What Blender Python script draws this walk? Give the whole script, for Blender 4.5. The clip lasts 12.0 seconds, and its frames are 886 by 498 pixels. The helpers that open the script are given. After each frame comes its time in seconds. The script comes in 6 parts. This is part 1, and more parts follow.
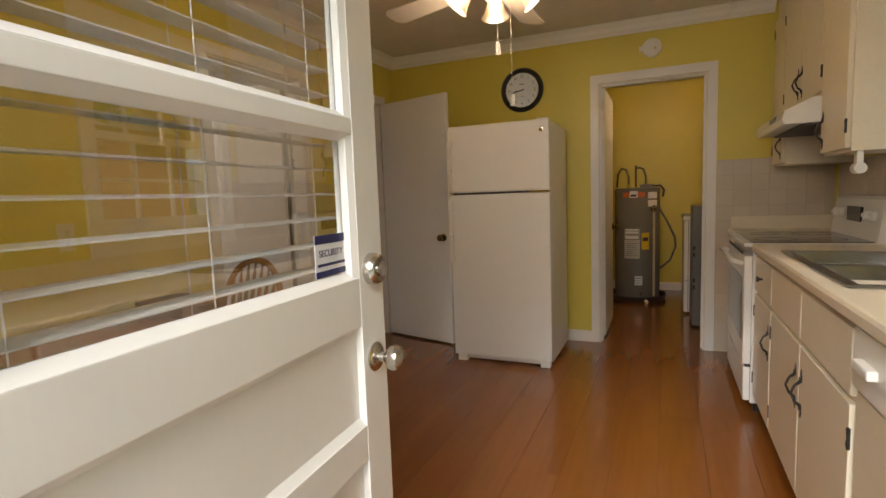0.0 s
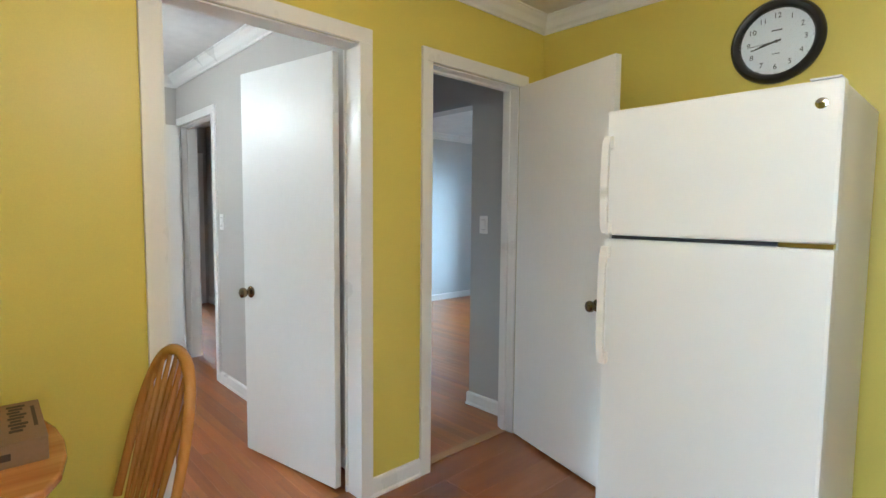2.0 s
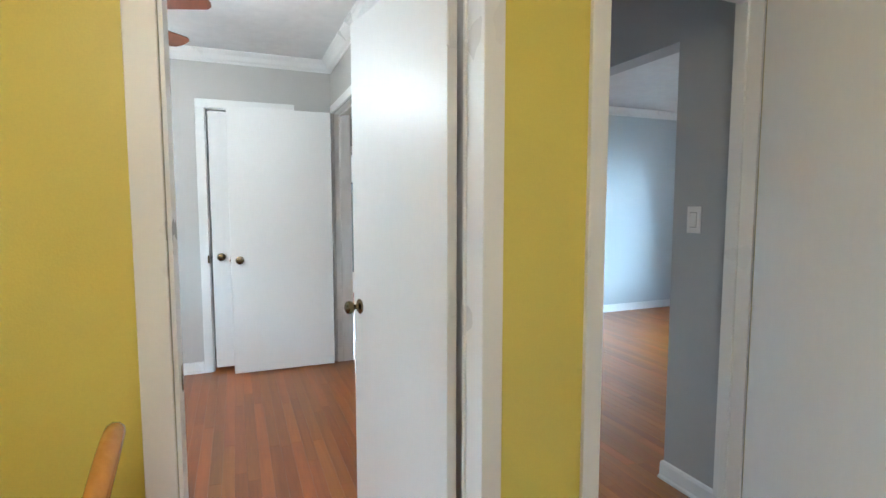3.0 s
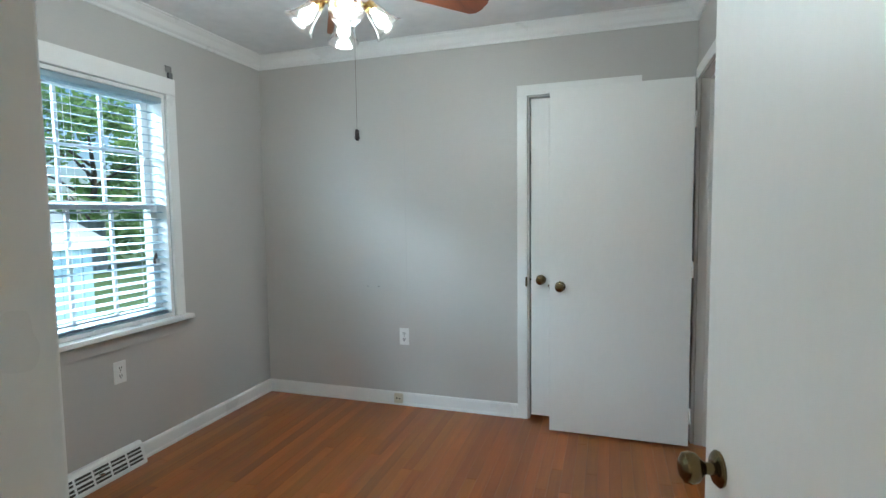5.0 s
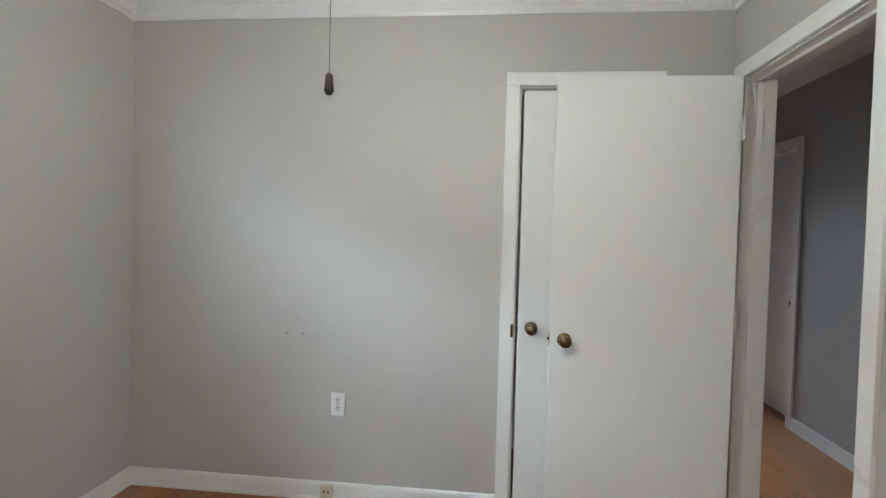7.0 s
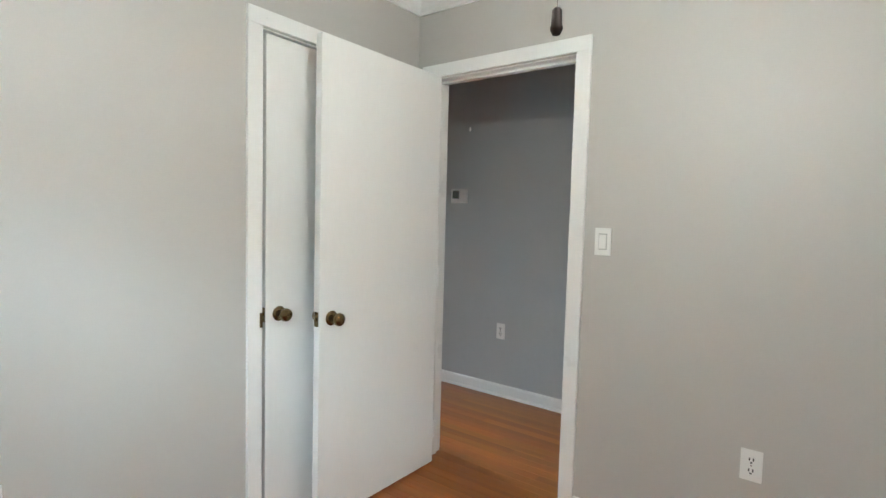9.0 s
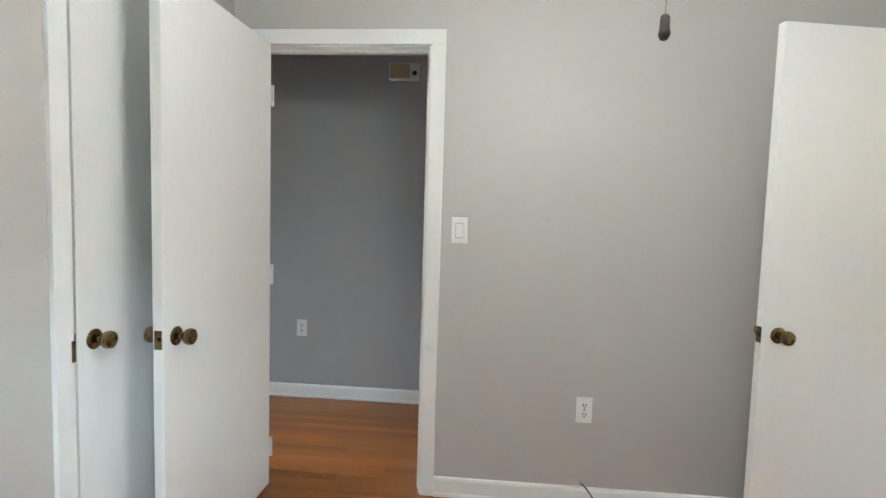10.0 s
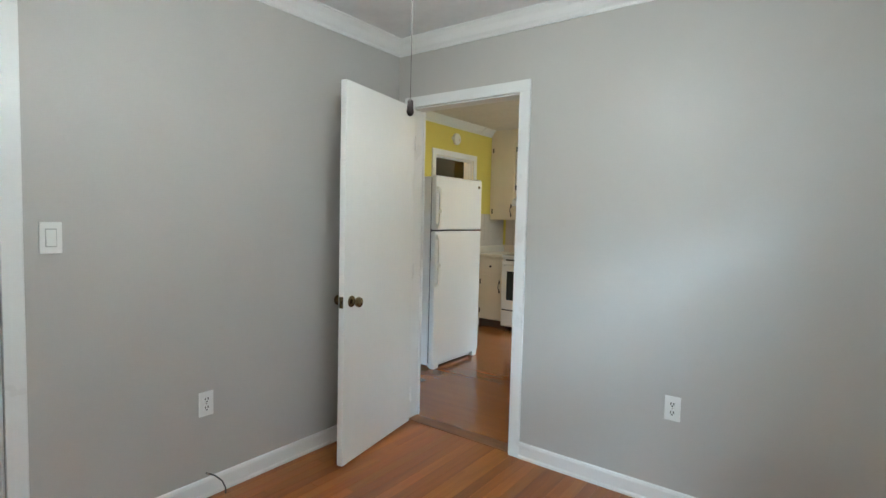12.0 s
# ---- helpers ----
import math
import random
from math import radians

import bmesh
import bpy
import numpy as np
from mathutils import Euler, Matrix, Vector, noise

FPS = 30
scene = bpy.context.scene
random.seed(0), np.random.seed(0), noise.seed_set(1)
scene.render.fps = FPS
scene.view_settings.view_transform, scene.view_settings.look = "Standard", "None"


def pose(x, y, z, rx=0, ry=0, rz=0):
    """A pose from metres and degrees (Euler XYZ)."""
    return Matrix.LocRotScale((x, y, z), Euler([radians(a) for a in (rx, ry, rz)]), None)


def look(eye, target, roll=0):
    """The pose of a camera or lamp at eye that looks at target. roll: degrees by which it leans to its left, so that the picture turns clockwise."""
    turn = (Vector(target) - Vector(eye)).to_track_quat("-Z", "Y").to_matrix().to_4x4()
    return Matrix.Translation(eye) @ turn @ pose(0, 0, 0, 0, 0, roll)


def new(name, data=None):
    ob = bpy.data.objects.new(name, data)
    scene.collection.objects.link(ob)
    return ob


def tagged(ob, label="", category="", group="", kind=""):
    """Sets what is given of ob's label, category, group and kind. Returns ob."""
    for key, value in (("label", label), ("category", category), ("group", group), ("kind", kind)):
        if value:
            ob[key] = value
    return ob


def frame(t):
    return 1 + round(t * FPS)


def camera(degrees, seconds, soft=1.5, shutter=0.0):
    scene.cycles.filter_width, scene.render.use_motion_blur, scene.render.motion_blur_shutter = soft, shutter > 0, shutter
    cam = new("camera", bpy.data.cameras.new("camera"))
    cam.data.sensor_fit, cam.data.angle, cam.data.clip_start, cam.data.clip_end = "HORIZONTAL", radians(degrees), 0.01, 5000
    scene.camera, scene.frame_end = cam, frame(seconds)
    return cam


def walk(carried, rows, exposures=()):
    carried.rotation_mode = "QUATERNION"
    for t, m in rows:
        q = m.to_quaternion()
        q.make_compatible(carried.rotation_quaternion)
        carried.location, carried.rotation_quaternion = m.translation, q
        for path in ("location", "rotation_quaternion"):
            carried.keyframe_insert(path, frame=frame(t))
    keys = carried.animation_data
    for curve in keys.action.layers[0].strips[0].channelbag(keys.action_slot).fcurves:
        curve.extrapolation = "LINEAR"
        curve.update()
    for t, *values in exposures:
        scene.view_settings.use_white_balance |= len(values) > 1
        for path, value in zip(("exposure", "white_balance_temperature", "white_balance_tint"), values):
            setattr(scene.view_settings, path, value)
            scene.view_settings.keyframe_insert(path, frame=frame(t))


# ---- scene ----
cam = camera(82.0, 12.0)
PATH = [
    (0, (0.173, 0.216, 1.209), (-0.627, 2.037, 1.007), -2.1),
    (0.5, (0.144, 0.625, 1.273), (-0.758, 2.405, 1.138), -1.2),
    (0.8, (0.111, 0.881, 1.332), (-0.863, 2.622, 1.19), -0.4),
    (1, (0.077, 1.019, 1.33), (-0.944, 2.733, 1.193), -0.3),
    (1.5, (-0.06, 1.393, 1.338), (-1.26, 2.988, 1.203), 0.3),
    (2, (-0.241, 1.837, 1.317), (-1.699, 3.198, 1.171), 0.5),
    (2.5, (-0.522, 2.149, 1.29), (-2.176, 3.263, 1.143), 0.2),
    (3, (-0.855, 2.46, 1.295), (-2.701, 3.211, 1.126), -0.0),
    (3.5, (-1.156, 2.698, 1.294), (-3.111, 3.09, 1.137), -0.2),
    (3.6, (-1.226, 2.72, 1.295), (-3.196, 3.031, 1.14), -0.1),
    (5.3, (-2.073, 2.735, 1.332), (-3.933, 2.011, 1.206), -0.5),
    (5.5, (-2.155, 2.692, 1.333), (-3.999, 1.927, 1.219), -0.2),
    (6, (-2.363, 2.561, 1.328), (-4.218, 1.819, 1.237), 0.3),
    (6.5, (-2.597, 2.4, 1.343), (-4.515, 1.84, 1.271), 0.7),
    (6.7, (-2.653, 2.323, 1.339), (-4.605, 1.892, 1.274), 1.1),
    (8.3, (-3.0, 1.35, 1.309), (-4.727, 2.353, 1.209), 1.4),
    (8.5, (-3.073, 1.245, 1.319), (-4.675, 2.437, 1.208), 1.5),
    (9, (-3.351, 1.093, 1.317), (-4.553, 2.686, 1.188), 1.5),
    (9.5, (-3.644, 1.005, 1.301), (-4.379, 2.86, 1.165), 1.6),
    (10, (-3.984, 0.948, 1.308), (-4.153, 2.936, 1.162), 1.7),
    (10.5, (-4.267, 0.964, 1.313), (-3.902, 2.925, 1.176), 1.7),
    (11, (-4.544, 0.934, 1.317), (-3.629, 2.708, 1.186), 1.7),
    (11.3, (-4.649, 0.93, 1.326), (-3.495, 2.558, 1.197), 1.6),
    (11.5, (-4.695, 0.945, 1.318), (-3.384, 2.451, 1.195), 1.5),
    (12, (-4.737, 0.948, 1.333), (-3.138, 2.143, 1.213), 1.4),
]
walk(cam, [(t, look(eye, target, roll)) for t, eye, target, roll in PATH],
     [(0.0, -0.38, 7600, 16), (0.5, 0.0, 7300, 15), (1.0, 0.51, 7400, 16), (1.5, 0.90, 5500, 0), (2.0, 1.0, 5200, 1), (3.0, 1.02, 5150, 1), (3.6, 0.9, 5050, 1), (5.3, 0.27, 5150, -4),
      (6.0, 0.20, 5150, -4), (6.7, 0.36, 5450, 1), (8.4, 0.84, 5800, -1), (9.5, 0.86, 5650, 2), (11.0, 0.84, 5600, 1), (12.0, 0.5, 5350, -1)])


# ---- world and light ----
world = bpy.data.worlds.new("sky")
scene.world = world
world.use_nodes = True
wn = world.node_tree
sky = wn.nodes.new("ShaderNodeTexSky")
sky.sky_type, sky.sun_disc = "NISHITA", False
sky.sun_elevation, sky.sun_rotation = radians(56), radians(-51)
wn.links.new(sky.outputs[0], wn.nodes["Background"].inputs[0])
wn.nodes["Background"].inputs[1].default_value = 0.10
sun = new("sun", bpy.data.lights.new("sun", "SUN"))
sun.data.energy, sun.data.angle, sun.data.color = 5.0, radians(0.6), (1, 0.95, 0.86)
sun.matrix_world = look((-4.0, 3.2, 7.5), (0, 0, 0))


# sky light at the openings
for eye_, aim, sx, sz, power, col in (
        ((-3.82, -3.4, 3.6), (-3.82, 1.3, 1.3), 3.6, 1.0, 45, (0.84, 0.93, 1.0)),      # bedroom window, ahead
        ((-7.6, -3.6, 3.95), (-3.4, 0.6, 1.6), 2.6, 0.9, 860, (0.80, 0.91, 1.0)),       # bedroom window, from the west
        ((-0.2, -3.6, 3.95), (-4.2, 0.6, 1.6), 2.6, 0.9, 690, (0.84, 0.93, 1.0)),       # bedroom window, from the east
        ((2.75, 2.25, 3.0), (0.6, 2.25, 1.1), 1.6, 1.0, 90, (0.90, 0.96, 1.0)),          # window over the sink
        ((-2.8, 11.3, 2.7), (-5.2, 6.4, 1.7), 4.6, 2.2, 1050, (0.72, 0.88, 1.0)),           # living room window
        ((-12.2, 3.85, 2.5), (-8.0, 3.85, 0.9), 1.6, 0.9, 1900, (0.82, 0.92, 1.0)),          # far bedroom window
        ((0.15, -1.1, 2.2), (0.0, 1.2, 0.9), 1.3, 1.6, 82, (0.88, 0.97, 1.0))):          # open entry door
    lamp = bpy.data.lights.new("window_light", "AREA")
    lamp.shape, lamp.size, lamp.size_y, lamp.energy, lamp.color = "RECTANGLE", sx, sz, power, col
    new("window_light", lamp).matrix_world = look(eye_, aim)


def bulb(x, y, z, power, col=(1.0, 0.72, 0.42), r=0.03):
    lamp = bpy.data.lights.new("bulb", "POINT")
    lamp.energy, lamp.color, lamp.shadow_soft_size = power, col, r
    ob = new("bulb", lamp)
    ob.location = (x, y, z)
    return ob


# ---- materials ----
def mat(name, base, rough=0.5, var=0.06, scale=6.0, fine=60.0, bump=0.05, metal=0.0, spread=0.06, spec=0.5, stretch=(1, 1, 1), coat=0.0, per=0.0):
    """Paint-like surface: two scales of tone and gloss, fine relief. per: tone by object."""
    m = bpy.data.materials.new(name)
    m.use_nodes = True
    nt = m.node_tree
    b = nt.nodes["Principled BSDF"]
    tc = nt.nodes.new("ShaderNodeTexCoord")
    mp = nt.nodes.new("ShaderNodeMapping")
    mp.inputs["Scale"].default_value = stretch
    geo = nt.nodes.new("ShaderNodeNewGeometry")
    nt.links.new(geo.outputs["Position"], mp.inputs[0])
    n1 = nt.nodes.new("ShaderNodeTexNoise")
    n1.inputs["Scale"].default_value, n1.inputs["Detail"].default_value = scale, 3
    n2 = nt.nodes.new("ShaderNodeTexNoise")
    n2.inputs["Scale"].default_value, n2.inputs["Detail"].default_value = fine, 4
    for n in (n1, n2):
        nt.links.new(mp.outputs[0], n.inputs["Vector"])
    add = nt.nodes.new("ShaderNodeMath")
    add.operation = "ADD"
    nt.links.new(n1.outputs[0], add.inputs[0]), nt.links.new(n2.outputs[0], add.inputs[1])
    tone = nt.nodes.new("ShaderNodeMapRange")
    tone.inputs["From Min"].default_value, tone.inputs["From Max"].default_value = 0.7, 1.3
    tone.inputs["To Min"].default_value, tone.inputs["To Max"].default_value = 1 - var, 1 + var
    nt.links.new(add.outputs[0], tone.inputs[0])
    val = tone.outputs[0]
    if per:
        info = nt.nodes.new("ShaderNodeObjectInfo")
        rr = nt.nodes.new("ShaderNodeMapRange")
        rr.inputs["To Min"].default_value, rr.inputs["To Max"].default_value = 1 - per, 1 + per
        nt.links.new(info.outputs["Random"], rr.inputs[0])
        mul = nt.nodes.new("ShaderNodeMath")
        mul.operation = "MULTIPLY"
        nt.links.new(val, mul.inputs[0]), nt.links.new(rr.outputs[0], mul.inputs[1])
        val = mul.outputs[0]
    col = nt.nodes.new("ShaderNodeVectorMath")
    col.operation = "SCALE"
    col.inputs[0].default_value = base
    nt.links.new(val, col.inputs["Scale"])
    nt.links.new(col.outputs[0], b.inputs["Base Color"])
    rg = nt.nodes.new("ShaderNodeMapRange")
    rg.inputs["To Min"].default_value, rg.inputs["To Max"].default_value = max(0.02, rough - spread), min(1, rough + spread)
    nt.links.new(n1.outputs[0], rg.inputs[0]), nt.links.new(rg.outputs[0], b.inputs["Roughness"])
    b.inputs["Metallic"].default_value, b.inputs["Specular IOR Level"].default_value = metal, spec
    b.inputs["Coat Weight"].default_value = coat
    if bump:
        bp = nt.nodes.new("ShaderNodeBump")
        bp.inputs["Strength"].default_value, bp.inputs["Distance"].default_value = bump, 0.004
        nt.links.new(n2.outputs[0], bp.inputs["Height"]), nt.links.new(bp.outputs[0], b.inputs["Normal"])
    return m


def wood(name, dark, light, rough, along, grain=18.0, per=0.25, island=False, bump=0.06, coat=0.0, hue=0.03):
    """Wood with grain along axis 0, 1 or 2; tone differs from board to board."""
    m = bpy.data.materials.new(name)
    m.use_nodes = True
    nt = m.node_tree
    b = nt.nodes["Principled BSDF"]
    geo = nt.nodes.new("ShaderNodeNewGeometry")
    info = nt.nodes.new("ShaderNodeObjectInfo")
    rnd = geo.outputs["Random Per Island"] if island else info.outputs["Random"]
    off = nt.nodes.new("ShaderNodeVectorMath")
    off.operation = "MULTIPLY_ADD"
    cmb = nt.nodes.new("ShaderNodeCombineXYZ")
    for i in range(3):
        nt.links.new(rnd, cmb.inputs[i])
    off.inputs[1].default_value = (37, 53, 29)
    nt.links.new(cmb.outputs[0], off.inputs[0]), nt.links.new(geo.outputs["Position"], off.inputs[2])
    mp = nt.nodes.new("ShaderNodeMapping")
    s = [1.0, 1.0, 1.0]
    s[along] = 0.06
    mp.inputs["Scale"].default_value = s
    nt.links.new(off.outputs[0], mp.inputs[0])
    n1 = nt.nodes.new("ShaderNodeTexNoise")
    n1.inputs["Scale"].default_value, n1.inputs["Detail"].default_value, n1.inputs["Distortion"].default_value = grain, 5, 0.8
    n2 = nt.nodes.new("ShaderNodeTexNoise")
    n2.inputs["Scale"].default_value, n2.inputs["Detail"].default_value = grain * 9, 3
    for n in (n1, n2):
        nt.links.new(mp.outputs[0], n.inputs["Vector"])
    mix = nt.nodes.new("ShaderNodeMath")
    mix.operation = "MULTIPLY_ADD"
    mix.inputs[1].default_value = 0.35
    nt.links.new(n2.outputs[0], mix.inputs[0]), nt.links.new(n1.outputs[0], mix.inputs[2])
    ramp = nt.nodes.new("ShaderNodeMix")
    ramp.data_type = "RGBA"
    ramp.inputs["A"].default_value, ramp.inputs["B"].default_value = (*dark, 1), (*light, 1)
    mr = nt.nodes.new("ShaderNodeMapRange")
    mr.inputs["From Min"].default_value, mr.inputs["From Max"].default_value = 0.45, 0.9
    nt.links.new(mix.outputs[0], mr.inputs[0]), nt.links.new(mr.outputs[0], ramp.inputs["Factor"])
    tone = nt.nodes.new("ShaderNodeMapRange")
    tone.inputs["To Min"].default_value, tone.inputs["To Max"].default_value = 1 - per, 1 + per
    nt.links.new(rnd, tone.inputs[0])
    hs = nt.nodes.new("ShaderNodeHueSaturation")
    hr = nt.nodes.new("ShaderNodeMapRange")
    hr.inputs["To Min"].default_value, hr.inputs["To Max"].default_value = 0.5 - hue / 3, 0.5 + hue / 3
    sw = nt.nodes.new("ShaderNodeMath")
    sw.operation = "FRACT"
    m7 = nt.nodes.new("ShaderNodeMath")
    m7.operation = "MULTIPLY"
    m7.inputs[1].default_value = 7.31
    nt.links.new(rnd, m7.inputs[0]), nt.links.new(m7.outputs[0], sw.inputs[0]), nt.links.new(sw.outputs[0], hr.inputs[0])
    nt.links.new(hr.outputs[0], hs.inputs["Hue"]), nt.links.new(tone.outputs[0], hs.inputs["Value"])
    nt.links.new(ramp.outputs["Result"], hs.inputs["Color"]), nt.links.new(hs.outputs[0], b.inputs["Base Color"])
    rg = nt.nodes.new("ShaderNodeMapRange")
    rg.inputs["To Min"].default_value, rg.inputs["To Max"].default_value = max(0.03, rough - 0.07), rough + 0.07
    nt.links.new(n1.outputs[0], rg.inputs[0]), nt.links.new(rg.outputs[0], b.inputs["Roughness"])
    b.inputs["Coat Weight"].default_value = coat
    b.inputs["Coat Roughness"].default_value = 0.15
    if bump:
        bp = nt.nodes.new("ShaderNodeBump")
        bp.inputs["Strength"].default_value, bp.inputs["Distance"].default_value = bump, 0.002
        nt.links.new(n2.outputs[0], bp.inputs["Height"]), nt.links.new(bp.outputs[0], b.inputs["Normal"])
    return m


def glass(name, tint=(1, 1, 1), rough=0.0):
    m = bpy.data.materials.new(name)
    m.use_nodes = True
    b = m.node_tree.nodes["Principled BSDF"]
    b.inputs["Base Color"].default_value = (*tint, 1)
    b.inputs["Transmission Weight"].default_value, b.inputs["Roughness"].default_value, b.inputs["IOR"].default_value = 1.0, rough, 1.45
    return m


def glow(name, col, power):
    m = bpy.data.materials.new(name)
    m.use_nodes = True
    b = m.node_tree.nodes["Principled BSDF"]
    b.inputs["Base Color"].default_value = (0.9, 0.85, 0.75, 1)
    b.inputs["Emission Color"].default_value, b.inputs["Emission Strength"].default_value = (*col, 1), power
    return m


YELLOW = mat("yellow_wall_paint", (0.68, 0.57, 0.105), 0.42, 0.03, 3, 220, 0.10)
GREY = mat("grey_wall_paint", (0.50, 0.475, 0.44), 0.45, 0.02, 3, 220, 0.10)
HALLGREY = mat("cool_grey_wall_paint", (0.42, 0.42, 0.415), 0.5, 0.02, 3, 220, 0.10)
LIVGREY = mat("pale_grey_wall_paint", (0.55, 0.57, 0.57), 0.5, 0.02, 3, 220, 0.10)
WHITE = mat("white_gloss_paint", (0.80, 0.79, 0.765), 0.28, 0.012, 5, 90, 0.05, spread=0.02)
DOORW = mat("white_door_paint", (0.80, 0.79, 0.765), 0.40, 0.012, 4, 70, 0.06, spread=0.02, stretch=(1, 1, 0.25))
CREAM = mat("cream_cabinet_paint", (0.78, 0.70, 0.56), 0.35, 0.03, 5, 80, 0.06)
ENAMEL = mat("white_enamel", (0.80, 0.79, 0.77), 0.18, 0.008, 4, 160, 0.02, spread=0.01)
ENAMEL_T = mat("textured_white_enamel", (0.78, 0.785, 0.785), 0.30, 0.008, 4, 420, 0.10, spread=0.01)
CEIL = mat("textured_ceiling_paint", (0.72, 0.69, 0.62), 0.8, 0.05, 5, 26, 0.55)
BEDCEIL = mat("swirled_ceiling_paint", (0.74, 0.73, 0.72), 0.8, 0.05, 4, 14, 0.9)
BRASS = mat("aged_brass", (0.20, 0.145, 0.070), 0.22, 0.10, 20, 120, 0.03, metal=1.0)
NICKEL = mat("satin_nickel", (0.56, 0.53, 0.49), 0.24, 0.04, 20, 200, 0.03, metal=1.0)
GOLD = mat("polished_brass", (0.72, 0.53, 0.22), 0.14, 0.05, 20, 200, 0.0, metal=1.0)
CHROME = mat("chrome", (0.62, 0.61, 0.60), 0.08, 0.03, 20, 200, 0.0, metal=1.0)
STEEL = mat("brushed_steel", (0.30, 0.30, 0.30), 0.24, 0.05, 8, 200, 0.08, metal=1.0, stretch=(1, 0.1, 1))
BLACKM = mat("black_iron", (0.018, 0.016, 0.015), 0.4, 0.1, 20, 120, 0.05)
BLACKP = mat("black_plastic", (0.016, 0.016, 0.017), 0.32, 0.1, 12, 120, 0.03)
DARKGLASS = mat("dark_ceramic_glass", (0.02, 0.02, 0.022), 0.07, 0.05, 10, 100, 0.0)
PLASTIC = mat("white_plastic", (0.80, 0.79, 0.76), 0.3, 0.01, 10, 100, 0.0)
ALMOND = mat("almond_plastic", (0.62, 0.55, 0.42), 0.35, 0.03, 10, 100, 0.0)
SLOT = mat("dark_slot", (0.03, 0.028, 0.025), 0.6, 0.05, 10, 100, 0.0)
DOORGLASS = glass("door_glass", (0.98, 0.99, 0.98))
DOORGLASS.node_tree.nodes["Principled BSDF"].inputs["IOR"].default_value = 2.3
SWITCHGAP = mat("switch_gap_shade", (0.45, 0.44, 0.42), 0.5, 0.02, 10, 100, 0.0)
GLASS = glass("window_glass", (0.97, 0.99, 0.98))


# ---- mesh helpers ----
def box(bm, x0, x1, y0, y1, z0, z1, bevel=0.0, mi=0):
    m = Matrix.LocRotScale(((x0 + x1) / 2, (y0 + y1) / 2, (z0 + z1) / 2), None, (abs(x1 - x0), abs(y1 - y0), abs(z1 - z0)))
    vs = bmesh.ops.create_cube(bm, size=1, matrix=m)["verts"]
    fs = {f for v in vs for f in v.link_faces}
    for f in fs:
        f.material_index = mi
    if bevel:
        es = list({e for v in vs for e in v.link_edges})
        bmesh.ops.bevel(bm, geom=es, offset=bevel, segments=2, affect="EDGES", profile=0.6)
    return bm


def cyl(bm, p0, p1, r0, r1=None, seg=20):
    p0, p1 = Vector(p0), Vector(p1)
    d = p1 - p0
    m = Matrix.Translation((p0 + p1) / 2) @ d.to_track_quat("Z", "Y").to_matrix().to_4x4()
    bmesh.ops.create_cone(bm, cap_ends=True, segments=seg, radius1=r0, radius2=r0 if r1 is None else r1, depth=d.length, matrix=m)
    return bm


def lathe(bm, prof, m=Matrix(), seg=24):
    """prof: (radius, height) from bottom to top, turned about z and set at m."""
    rings = []
    for r, z in prof:
        if r < 1e-5:
            rings.append([bm.verts.new(m @ Vector((0, 0, z)))])
        else:
            rings.append([bm.verts.new(m @ Vector((r * math.cos(2 * math.pi * i / seg), r * math.sin(2 * math.pi * i / seg), z))) for i in range(seg)])
    for a, b in zip(rings, rings[1:]):
        for i in range(seg):
            j = (i + 1) % seg
            if len(a) == 1 and len(b) > 1:
                bm.faces.new((a[0], b[j], b[i]))
            elif len(b) == 1 and len(a) > 1:
                bm.faces.new((a[i], a[j], b[0]))
            elif len(a) > 1:
                bm.faces.new((a[i], a[j], b[j], b[i]))
    return bm


def tube(bm, pts, r, seg=8, radii=None):
    """A round bar swept along the points."""
    pts = [Vector(p) for p in pts]
    rings = []
    ref = None
    for i, p in enumerate(pts):
        t = (pts[min(i + 1, len(pts) - 1)] - pts[max(i - 1, 0)]).normalized()
        if ref is None:
            ref = t.orthogonal().normalized()
        ref = (ref - t * ref.dot(t)).normalized()
        b = t.cross(ref)
        rr = radii[i] if radii else r
        rings.append([bm.verts.new(p + (ref * math.cos(2 * math.pi * k / seg) + b * math.sin(2 * math.pi * k / seg)) * rr) for k in range(seg)])
    for a, c in zip(rings, rings[1:]):
        for k in range(seg):
            j = (k + 1) % seg
            bm.faces.new((a[k], a[j], c[j], c[k]))
    bm.faces.new(rings[0][::-1]), bm.faces.new(rings[-1])
    return bm


def prism(bm, outline, axis, lo, hi):
    """An outline of (u, v) pairs pushed along an axis (0: u, v are y, z; 1: x, z; 2: x, y)."""
    def at(u, v, w):
        return Vector((w, u, v)) if axis == 0 else Vector((u, w, v)) if axis == 1 else Vector((u, v, w))
    a = [bm.verts.new(at(u, v, lo)) for u, v in outline]
    b = [bm.verts.new(at(u, v, hi)) for u, v in outline]
    bm.faces.new(a), bm.faces.new(b[::-1])
    n = len(a)
    for i in range(n):
        bm.faces.new((a[i], b[i], b[(i + 1) % n], a[(i + 1) % n]))
    return bm


def done(name, bm, materials, smooth=False):
    bmesh.ops.recalc_face_normals(bm, faces=bm.faces)
    me = bpy.data.meshes.new(name)
    bm.to_mesh(me)
    bm.free()
    for m in materials if isinstance(materials, (list, tuple)) else [materials]:
        me.materials.append(m)
    if smooth:
        for p in me.polygons:
            p.use_smooth = True
        me.set_sharp_from_angle(angle=radians(38))
    return me


def part(name, bm, material, parent, label="", smooth=False, m=None):
    ob = new(name, done(name, bm, material, smooth))
    ob.parent = parent
    if m is not None:
        ob.matrix_basis = m
    return tagged(ob, label)


